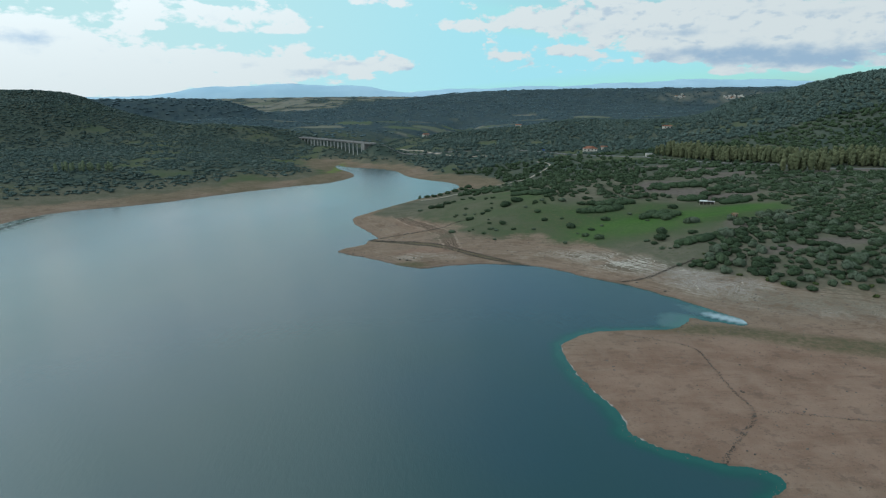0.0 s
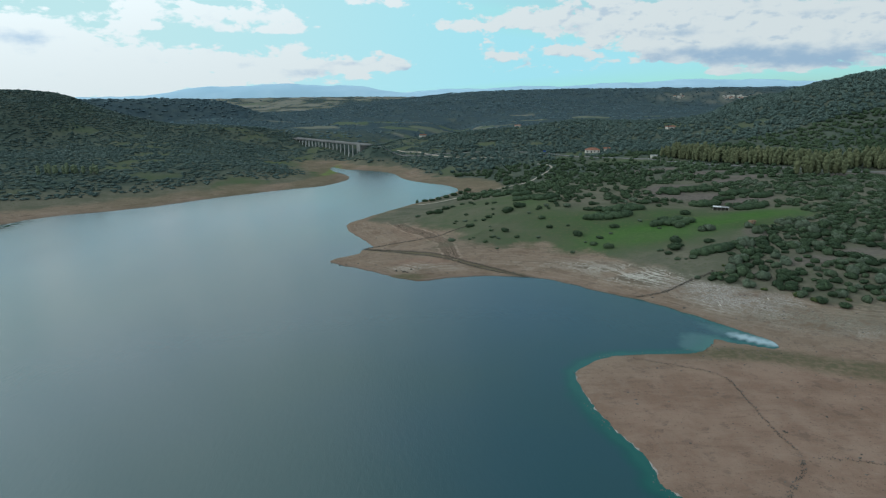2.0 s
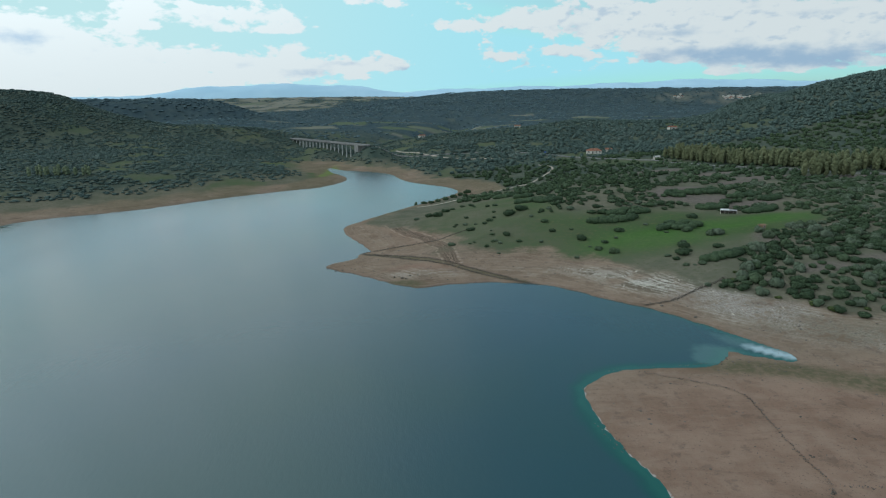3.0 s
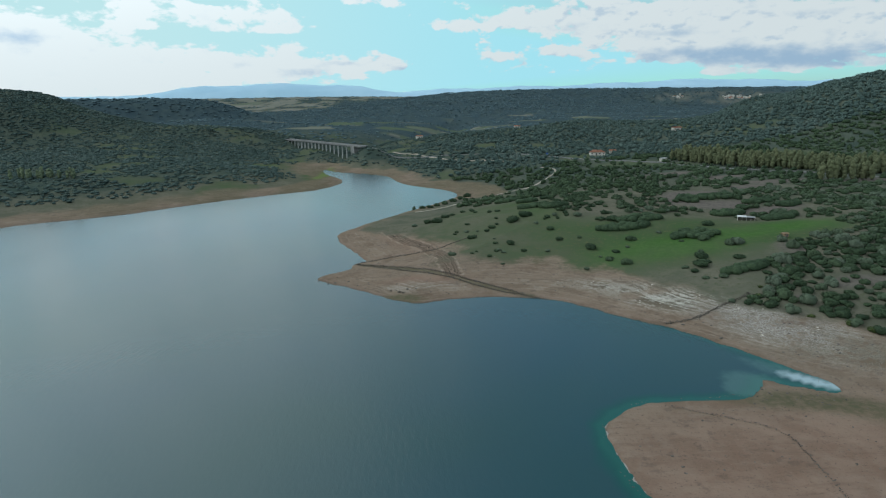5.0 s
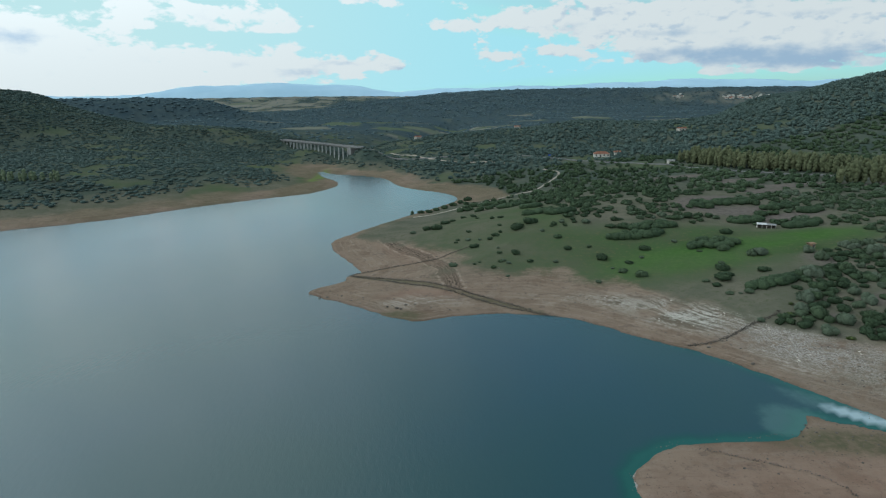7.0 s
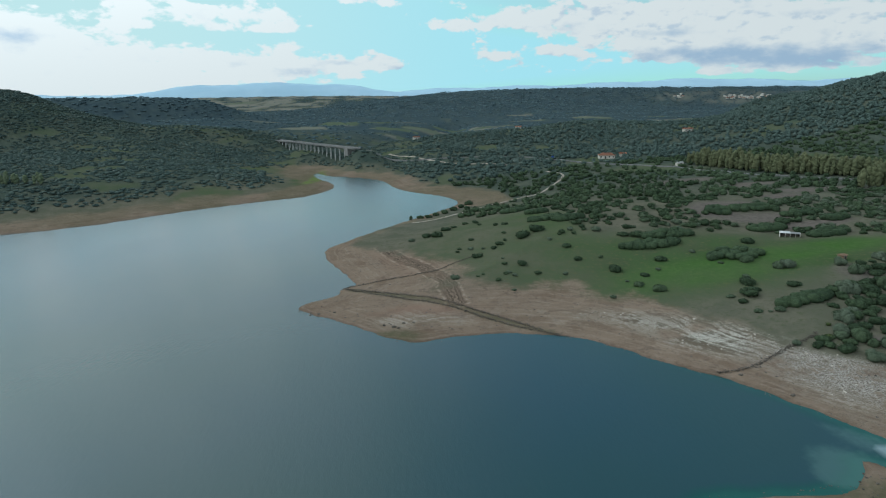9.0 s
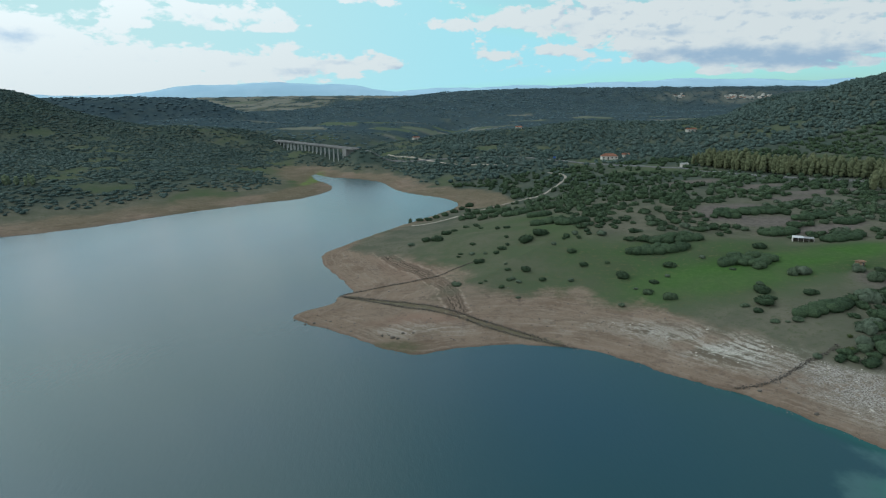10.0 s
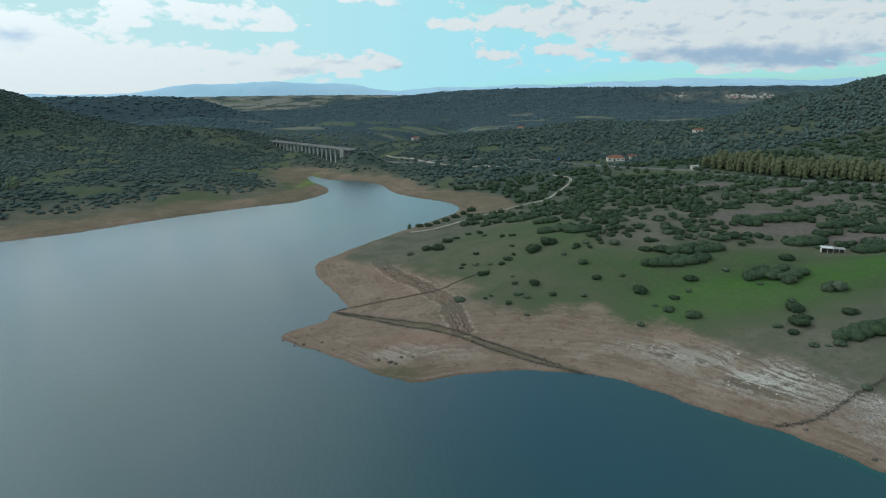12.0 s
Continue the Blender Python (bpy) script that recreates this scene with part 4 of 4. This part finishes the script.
def plant_broom():
    rng = np.random.default_rng(18)
    first = None
    for i, (x, y, r) in enumerate(BROOM):
        z = float(height(np.array([x]), np.array([y]))[0])
        m = pose(x, y, z - 0.1 * r, 0, 0, rng.uniform(0, 360))
        if first is None:
            first = ob = new("broom_bush")
            part("stem", mesh_of("stem", *trunk_shape(0.5, 0.04, 0.25, 5, 3), BARK), ob)
            part("crown", crown_mesh("crown", bush_shape(81, 1, 5, 300, 0.12, 0.8), LEAF_BROOM, 0.4), ob)
        else:
            ob = copy_thing(first, m)
        ob.matrix_basis = m @ Matrix.Diagonal((r, r, r * rng.uniform(0.8, 1.1), 1))
        tagged(ob, "loose yellow-green broom bush on stony ground", "shrub", "broom bushes")


def plant_near():
    rng = np.random.default_rng(9)
    for x, y, s, t in NEAR:
        if t > 0.62:
            stand("olive_tree", rng.integers(4), x, y, s, rng.uniform(0.95, 1.3), rng.uniform(0, 360), "grey-green wild olive tree in scrub above the shore", "lakeside olives")
        else:
            stand("shrub", rng.integers(4), x, y, s, rng.uniform(0.8, 1.1), rng.uniform(0, 360), "dark green mastic shrub in scrub above the shore", "lakeside shrubs")


def plant_poplars():
    kinds = []
    for k in range(6):
        root = new("poplar")
        part("trunk", mesh_of("trunk", *trunk_shape(0.5, 0.013, 0.01, 6), BARK), root)
        part("crown", crown_mesh("crown", poplar_shape(90 + k), LEAF_POPLAR if k < 4 else LEAF_WILLOW, 0.2 + 0.2 * (k % 4)), root)
        kinds.append(root)
    rng = np.random.default_rng(10)
    used = set()
    spots = []
    for a, b in zip(resampled(GROVE_FRONT, 3.3)[:-1], resampled(GROVE_FRONT, 3.3)[1:]):
        t = (b - a) / np.hypot(*(b - a))
        for k in range(4):
            spots.append((a[0] - t[1] * (1.5 + 5.0 * k), a[1] + t[0] * (1.5 + 5.0 * k), 10.6 + 0.7 * k))
    spots += [(246 + 4.6 * i, 431 - 0.8 * i + 5.0 * j, 12.5) for i in range(7) for j in range(2)]
    spots += [(-352 + 5.2 * i, 551 + 1.6 * i + 5 * j, 9.0) for i in range(9) for j in range(2)]
    for x, y, tall in spots:
        k = int(rng.integers(4)) if x > 0 else 4 + int(rng.integers(2))
        x, y = x + rng.uniform(-2.0, 2.0), y + rng.uniform(-2.0, 2.0)
        if not free_of_roads(np.array([x]), np.array([y]))[0]:
            continue
        m = pose(x, y, float(height(np.array([x]), np.array([y]))[0]) - 0.3, 0, 0, rng.uniform(0, 360))
        ob = copy_thing(kinds[k], m) if k in used else kinds[k]
        used.add(k)
        h = tall * rng.uniform(0.82, 1.15)
        ob.matrix_basis = m @ Matrix.Diagonal((h * 1.0, h * 1.0, h, 1))
        tagged(ob, "tall poplar with thinning yellow-green autumn leaves" if k < 4 else "small light green tree on the far bank", "tree", "poplar grove" if k < 4 else "bank trees")


make_kinds()
NEAR = plant_all()
plant_singles()
plant_broom()
plant_near()
plant_poplars()

# ---------------------------------------------------------------- roads, bridge, houses, walls, stones
def box(bm, x0, x1, y0, y1, z0, z1):
    v = [bm.verts.new((x, y, z)) for z in (z0, z1) for x, y in ((x0, y0), (x1, y0), (x1, y1), (x0, y1))]
    for f in ((0, 3, 2, 1), (4, 5, 6, 7), (0, 1, 5, 4), (1, 2, 6, 5), (2, 3, 7, 6), (3, 0, 4, 7)):
        bm.faces.new([v[i] for i in f])


def finish(name, bm, mat, edge=0.0):
    if edge:
        bmesh.ops.bevel(bm, geom=bm.edges[:], offset=edge, segments=1, affect="EDGES")
    me = bpy.data.meshes.new(name)
    bm.to_mesh(me)
    bm.free()
    me.materials.append(mat)
    return me


def block(name, size, parent, mat, label="", edge=0.0):
    bm = bmesh.new()
    box(bm, *size)
    return part(name, finish(name, bm, mat, edge), parent, label)


def strip(name, line, half, mat, lift, label, kind="structure", category="road", across=5):
    """A ribbon laid on the ground."""
    p = resampled(line, 2.5)
    t = np.gradient(p, axis=0)
    t /= np.hypot(*t.T)[:, None]
    side = np.stack([-t[:, 1], t[:, 0]], 1)
    u = np.linspace(-1, 1, across)
    wobble = 1 + 0.12 * np.sin(np.arange(len(p)) * 0.9)[:, None]
    co = p[:, None] + side[:, None] * (u[None, :, None] * half * wobble[:, :, None])
    x, y = co[..., 0].ravel(), co[..., 1].ravel()
    z = height(x, y).reshape(len(p), across)
    z = 0.4 * z + 0.6 * np.max(z, axis=1, keepdims=True) + lift
    z[:, 0] -= lift + 0.5
    z[:, -1] -= lift + 0.5
    n = len(p)
    i = (np.arange(n - 1)[:, None] * across + np.arange(across - 1)[None]).ravel()
    me = mesh_of(name, np.stack([x, y, z.ravel()], 1), np.stack([i, i + across, i + across + 1, i + 1], 1), mat)
    return tagged(new(name, me), label, category, kind=kind)


strip("road_dirt", DIRT_ROAD, 1.5, TRACK, 0.12, "pale dirt track over the scrub-grown headland")
strip("road_main", MAIN_ROAD, 2.8, ASPHALT, 0.25, "grey asphalt road passing in front of the poplars")
strip("road_lane", FARM_LANE, 1.8, TRACK, 0.15, "pale farm lane between dark bushes")


def guard_rail(line, off, a, b):
    """Steel rail on posts along a stretch of the road."""
    p = resampled(line, 4.0)[a:b]
    t = np.gradient(p, axis=0)
    t /= np.hypot(*t.T)[:, None]
    q = p + np.stack([-t[:, 1], t[:, 0]], 1) * off
    z = height(q[:, 0], q[:, 1])
    zr = np.maximum(z, height(p[:, 0], p[:, 1])) + 0.2
    root = new("guard_rail")
    bm = bmesh.new()
    rows = []
    for (x, y), h in zip(q, zr):
        rows.append([bm.verts.new((x, y, h + k)) for k in (0.45, 0.62, 0.85)])
    for r, s in zip(rows[:-1], rows[1:]):
        for k in range(2):
            bm.faces.new((r[k], s[k], s[k + 1], r[k + 1]))
    bmesh.ops.solidify(bm, geom=bm.faces[:], thickness=0.12)
    part("beam", finish("beam", bm, STEEL), root)
    for (x, y), h in list(zip(q, zr))[::2]:
        block("post", (x - 0.07, x + 0.07, y - 0.07, y + 0.07, h - 0.8, h + 0.7), root, STEEL)
    tagged(root, "weathered steel guard rail beside the asphalt road", "guard rail", "guard rails")


guard_rail(MAIN_ROAD, -3.2, 56, 76)
guard_rail(MAIN_ROAD, -3.2, 94, 116)


def build_bridge():
    """A long beam bridge on paired columns across the dry valley."""
    root = new("road_bridge")
    a, b = Vector((-108, 808, 23.4)), Vector((-216, 962, 22.0))
    along = (b - a).normalized()
    turn = math.degrees(math.atan2(along.y, along.x))
    dip = -math.degrees(math.asin(along.z))
    length = (b - a).length + 32
    m = pose(a.x, a.y, a.z, 0, dip, turn)
    root.matrix_basis = m
    bm = bmesh.new()
    box(bm, -34, length, -4.9, 4.9, -0.4, 0.0)
    for y in (-3.6, -1.2, 1.2, 3.6):
        box(bm, -34, length, y - 0.45, y + 0.45, -1.3, -0.45)
    part("deck", finish("deck", bm, CONCRETE), root)
    for y in (-4.9, 4.7):
        bm = bmesh.new()
        box(bm, -34, length, y - 0.05, y + 0.25, 0.0, 0.8)
        part("parapet", finish("parapet", bm, CONCRETE), root, "pale concrete parapet")
    block("roadway", (-34, length, -4.6, 4.6, 0.0, 0.06), root, ASPHALT, "grey asphalt roadway")
    inv = m.inverted()
    for i in range(18):
        s = 4 + 11.8 * i
        bm = bmesh.new()
        box(bm, s - 0.9, s + 0.9, -4.4, 4.4, -2.0, -1.3)
        part("cap_beam", finish("cap_beam", bm, CONCRETE), root)
        for y in (-3.2, 3.2):
            w = m @ Vector((s, y, 0))
            g = float(height(np.array([w.x]), np.array([w.y]))[0])
            deep = g - w.z - 1.0
            if deep > -2.6:
                continue
            bm = bmesh.new()
            bmesh.ops.create_cone(bm, cap_ends=True, segments=10, radius1=0.6, radius2=0.55, depth=-2.1 - deep, matrix=pose(s, y, (deep - 2.1) / 2))
            part("column", finish("column", bm, COLUMN), root)
    block("abutment", (-20, -12, -4.8, 4.8, -9, -0.5), root, CONCRETE)
    tagged(root, "long concrete beam bridge on pale paired columns", "bridge")


build_bridge()


def roof_mesh(name, w, d, eave, ridge, over, mat, hip=0.0):
    bm = bmesh.new()
    x, y = w / 2 + over, d / 2 + over
    lo = [bm.verts.new(c) for c in ((-x, -y, eave), (x, -y, eave), (x, y, eave), (-x, y, eave))]
    up = [bm.verts.new((-x + hip, 0, ridge)), bm.verts.new((x - hip, 0, ridge))]
    for f in ((lo[0], lo[1], up[1], up[0]), (lo[2], lo[3], up[0], up[1]), (lo[1], lo[2], up[1]), (lo[3], lo[0], up[0]), (lo[3], lo[2], lo[1], lo[0])):
        bm.faces.new(f)
    bmesh.ops.solidify(bm, geom=bm.faces[:], thickness=-0.12)
    return finish(name, bm, mat)


def opening(root, name, x, y0, y1, z0, z1, w, facing):
    """A recessed dark opening with a frame; facing -1: south wall, 1: north wall."""
    bm = bmesh.new()
    box(bm, x - w / 2, x + w / 2, y0, y1, z0, z1)
    ob = part(name, finish(name, bm, DARK), root, "dark " + name)
    bm = bmesh.new()
    e = 0.12
    f = y0 - 0.04 if facing < 0 else y1 - 0.02
    for b in ((x - w / 2 - e, x - w / 2, z0, z1), (x + w / 2, x + w / 2 + e, z0, z1), (x - w / 2 - e, x + w / 2 + e, z1, z1 + e)):
        box(bm, b[0], b[1], f, f + 0.06, b[2], b[3])
    part("frame", finish("frame", bm, PLASTER), ob)


def house(x, y, w, d, tall, ridge, turn, wall_mat, roof_mat, label, openings, kind="house", hip=0.0, group="", sink=0.6):
    root = new(kind)
    z = float(height(np.array([x]), np.array([y]))[0])
    root.matrix_basis = pose(x, y, z, 0, 0, turn)
    block("wall", (-w / 2, w / 2, -d / 2, d / 2, -sink, tall), root, wall_mat)
    part("roof", roof_mesh("roof", w, d, tall + 0.02, ridge, 0.45, roof_mat, hip), root)
    for name, u, z0, z1, ww in openings:
        opening(root, name, u, -d / 2 - 0.03, -d / 2 + 0.1, z0, z1, ww, -1)
    return tagged(root, label, "house" if kind != "hut" else "hut", group)


house(160, 652, 14.5, 9, 2.9, 5.2, -8, PLASTER, TILE, "low farmhouse with cream walls and an orange tiled roof",
      [("window", -5.5, 1.0, 2.3, 1.3), ("door", -1.5, 0.0, 2.2, 1.2), ("window", 2.0, 1.0, 2.3, 1.3), ("window", 5.6, 1.0, 2.3, 1.3)], hip=4.0)
house(176, 655, 6, 6, 2.8, 4.2, -8, PLASTER, TILE, "small outbuilding with cream walls and a tiled roof beside the farmhouse", [("door", 0, 0.0, 2.1, 1.4)])
house(288, 778, 10, 6, 3.4, 4.8, 12, PLASTER, TILE, "distant plastered farm building with a dull tiled roof", [("window", -4, 1.2, 2.6, 1.2), ("door", 0.5, 0, 2.4, 1.6), ("window", 4.5, 1.2, 2.6, 1.2)])
house(197, 574, 5, 4, 2.6, 3.3, 10, PLASTER, WHITE_SHEET, "small white hut beside the poplar grove", [("door", 0.4, 0, 2.0, 1.0)], kind="hut")
house(-25, 968, 9, 7, 3.2, 4.8, 30, PLASTER, TILE, "small farm building among valley fields", [("window", -2, 1, 2.2, 1.1), ("door", 1.5, 0, 2.1, 1.1)])
house(128, 1010, 9, 7, 3.4, 5.0, -20, PLASTER, TILE, "pale farmhouse on the wooded rise", [("window", -2, 1, 2.2, 1.1), ("door", 1.5, 0, 2.1, 1.1)])
house(154, 310.5, 2.4, 2.2, 1.7, 2.0, 24, BRICK, BRICK, "tiny brick hut with a dark doorway on the meadow edge", [("door", 0.15, 0.0, 1.3, 0.85)], kind="hut")


def build_shed():
    """The long open shed: white roof on posts over dark bays."""
    root = new("open_shed")
    x, y = 156.5, 349.5
    z = float(height(np.array([x]), np.array([y]))[0])
    root.matrix_basis = pose(x, y, z, 0, 0, -24) @ Matrix.Diagonal((0.66, 0.75, 0.8, 1))
    bm = bmesh.new()
    box(bm, -6.3, 0.2, -2.2, 2.2, 2.55, 2.68)
    bmesh.ops.rotate(bm, verts=bm.verts[:], cent=(0, 2, 2.6), matrix=Matrix.Rotation(radians(5), 3, "X"))
    part("roof", finish("roof", bm, WHITE_SHEET, 0.02), root, "white sheet roof")
    bm = bmesh.new()
    box(bm, 0.25, 6.3, -2.0, 2.0, 2.35, 2.48)
    bmesh.ops.rotate(bm, verts=bm.verts[:], cent=(0, 2, 2.4), matrix=Matrix.Rotation(radians(4), 3, "X"))
    part("roof", finish("roof", bm, CONCRETE, 0.02), root, "grey sheet roof")
    block("back_wall", (-6.1, 6.1, 1.7, 1.95, -0.6, 2.45), root, STONE)
    for u in (-6.0, -2.9, 0.1, 3.2, 6.0):
        block("post", (u - 0.14, u + 0.14, -1.85, -1.57, -0.6, 2.4), root, PLASTER, edge=0.02)
    for u in (-6.05, 6.05):
        block("side_wall", (u - 0.1, u + 0.1, -1.5, 1.7, -0.6, 2.35), root, PLASTER)
    block("manger", (-5.8, 5.8, 1.1, 1.65, -0.6, 0.7), root, STONE)
    tagged(root, "long open livestock shed with white roof on posts", "shed")


build_shed()


def build_village():
    """Pale houses on the slope of the tableland."""
    rng = np.random.default_rng(12)
    for i in range(78):
        x = rng.uniform(1065, 1260) if i % 4 else rng.uniform(1260, 1370)
        y = rng.normal(2318, 7) + 11 * (i % 3)
        if i > 69:
            x, y = rng.normal(905, 14), rng.normal(2345, 8)
        w = rng.uniform(5, 8)
        house(x, y, w, rng.uniform(5, 8), rng.uniform(3.2, 5), rng.uniform(5.2, 6.6), rng.uniform(-25, 25), VILLAGE_WALL, VILLAGE_WALL if i % 3 else TILE,
              "pale village house on the far slope", [("window", -w / 4, 1.5, 3.0, 1.4), ("window", w / 4, 1.5, 3.0, 1.4)], group="village houses", sink=4)


build_village()


def stone_shapes(n, seed):
    rng = np.random.default_rng(seed)
    out = []
    for _ in range(n):
        co, tris = ICO[1]
        c = co * rng.uniform(0.72, 1.2, (len(co), 1)) * rng.uniform(0.7, 1.2, 3)
        out.append((c, tris))
    return out


STONES = stone_shapes(6, 5)


def heap_of_stones(name, label, category, xs, ys, zs, sizes, mat, seed, kind=""):
    rng = np.random.default_rng(seed)
    made = []
    for x, y, z, s in zip(xs, ys, zs, sizes):
        co, tris = STONES[rng.integers(6)]
        a = rng.uniform(0, 6.28)
        c, q = math.cos(a), math.sin(a)
        made.append((np.stack([x + s * (co[:, 0] * c - co[:, 1] * q), y + s * (co[:, 0] * q + co[:, 1] * c), z + 0.7 * s * co[:, 2]], 1), tris))
    co, tris = join(made)
    return tagged(new(name, mesh_of(name, co, tris, mat, False)), label, category, kind=kind)


def dry_wall(line, wide, tall, seed, label, step=0.10, big=0.27):
    """A tumbled wall of field stones along a line."""
    rng = np.random.default_rng(seed)
    p = resampled(rounded(line, 2), step)
    gone = waves(p[:, 0], p[:, 1], 16, seed) + 0.5 * waves(p[:, 0], p[:, 1], 6, seed + 1) < -0.9
    p = p[(~gone) | (rng.uniform(0, 1, len(p)) < 0.35)]
    x, y = p[:, 0] + rng.normal(0, wide * 0.42, len(p)), p[:, 1] + rng.normal(0, wide * 0.42, len(p))
    z = height(x, y) + np.abs(rng.normal(0, tall * 0.5, len(p))) - 0.05
    heap_of_stones("dry_stone_wall", label, "stone wall", x, y, z, rng.uniform(0.08, big, len(p)), STONE, seed)


dry_wall([(56, 190), (69, 183), (80, 177), (78, 160), (77, 147), (78, 138)], 0.5, 0.5, 31, "tumbled dark dry-stone wall crossing the bare mud point", 0.26, 0.2)
dry_wall([(78, 137), (76, 132), (71, 127), (64, 119), (60, 114.5)], 0.9, 0.6, 32, "low broken dry-stone wall running down to the water", 0.18, 0.22)
dry_wall([(78.5, 136), (89, 134), (98, 131), (112, 128), (135, 126)], 0.6, 0.5, 33, "thin dark dry-stone wall across dry lake bed", 0.24, 0.2)
dry_wall([(77, 246.2), (82, 245.6), (88, 247), (94, 250), (102, 254), (108, 256), (113, 259)], 0.9, 0.7, 34, "dark dry-stone wall climbing from the water over pale stone")
dry_wall([(-42, 331.5), (-32, 325), (-17, 313.5), (0, 307), (10, 299), (23, 289), (33, 281)], 0.7, 0.6, 35, "dark drowned stone wall along the overgrown ditch")
dry_wall([(-40, 329.5), (-30, 321), (-17, 309.5), (0, 303), (10, 295), (23, 285), (38, 277.5), (52, 268)], 0.8, 0.5, 36, "low dark line of tumbled stones beside the ditch")
dry_wall([(-41, 333.5), (-21, 340), (-6, 343), (4, 350), (12, 356), (19, 360)], 0.45, 0.5, 37, "thin dry-stone wall climbing the bare headland")


def boulders():
    """Dark boulders on the spit."""
    rng = np.random.default_rng(43)
    for x, y, r in ((-54.8, 306, 0.7), (-50.1, 301.7, 0.9), (-46.8, 301.6, 0.6), (-41, 301.8, 0.5), (-17.8, 285.4, 0.8), (-21.4, 287.3, 0.6), (-16.1, 284.4, 0.6),
                    (-14.5, 288, 0.7), (-11, 287.6, 0.5), (90, 231.5, 0.7), (82.4, 243.6, 0.6)):
        co, tris = lobe(2, (0, 0, 0), (r, r * rng.uniform(0.7, 1.0), r * 0.6), 0.5, rng)
        ob = new("boulder", mesh_of("boulder", co, tris, STONE, False))
        ob.matrix_basis = pose(x, y, float(height(np.array([x]), np.array([y]))[0]) + 0.1 * r, 0, 0, rng.uniform(0, 360))
        tagged(ob, "rough dark boulder half sunk in dry mud", "boulder", "shore boulders")


boulders()


def road_sign():
    root = new("road_sign")
    x, y = 112.5, 668.0
    root.matrix_basis = pose(x, y, float(height(np.array([x]), np.array([y]))[0]), 0, 0, 8)
    for u in (-0.8, 0.8):
        block("post", (u - 0.06, u + 0.06, -0.06, 0.06, -0.5, 3.6), root, STEEL)
    block("panel", (-1.3, 1.3, -0.12, -0.07, 2.0, 3.7), root, BLUE, "plain blue panel", 0.01)
    tagged(root, "plain blue road sign on two steel posts", "sign")


road_sign()


def loose_stones():
    rng = np.random.default_rng(40)
    x, y = rng.uniform(-60, 190, 30000), rng.uniform(100, 360, 30000)
    d, z, c = zone_at(x, y)
    w = waves(x, y, 13, 21) + 0.4 * waves(x, y, 5, 22)
    keep = (d > 0.3) & (rng.uniform(0, 1, len(x)) < (0.03 + 0.5 * c["pale"] * smooth(-0.2, 0.6, w) + 0.28 * c["rubble"] * smooth(-0.3, 0.5, w) + 0.3 * oval(x, y, 90, 192, 14, 7, -8) + 0.16 * smooth(0.35, 0.9, w)) * c["dry"])
    i = np.nonzero(keep)[0][:6400]
    pale = c["pale"][i] > 0.35
    for which, name, mat, label in ((pale, "pale_stones", PALE_STONE, "pale limestone rubble strewn over the bare slope"), (~pale, "dark_stones", STONE, "scattered dark stones on dry brown mud")):
        j = i[which]
        heap_of_stones(name, label, "stones", x[j], y[j], z[j], rng.uniform(0.1, 0.42, len(j)) ** 1.0, mat, 41, "stuff")
    # a broken hem of stones along the water
    e = resampled(rounded(HEADLAND[12:] + BAY[:5] + FLAT_POINT[:16], 2), 0.9)
    e = e[(waves(e[:, 0], e[:, 1], 15, 23) > 0.1)]
    x, y = e[:, 0] + rng.normal(0, 0.5, len(e)), e[:, 1] + rng.normal(0, 0.5, len(e))
    heap_of_stones("shore_stones", "small dark stones along the waterline", "stones", x, y, np.maximum(height(x, y), 0.0), rng.uniform(0.08, 0.22, len(e)), STONE, 42, "stuff")


loose_stones()
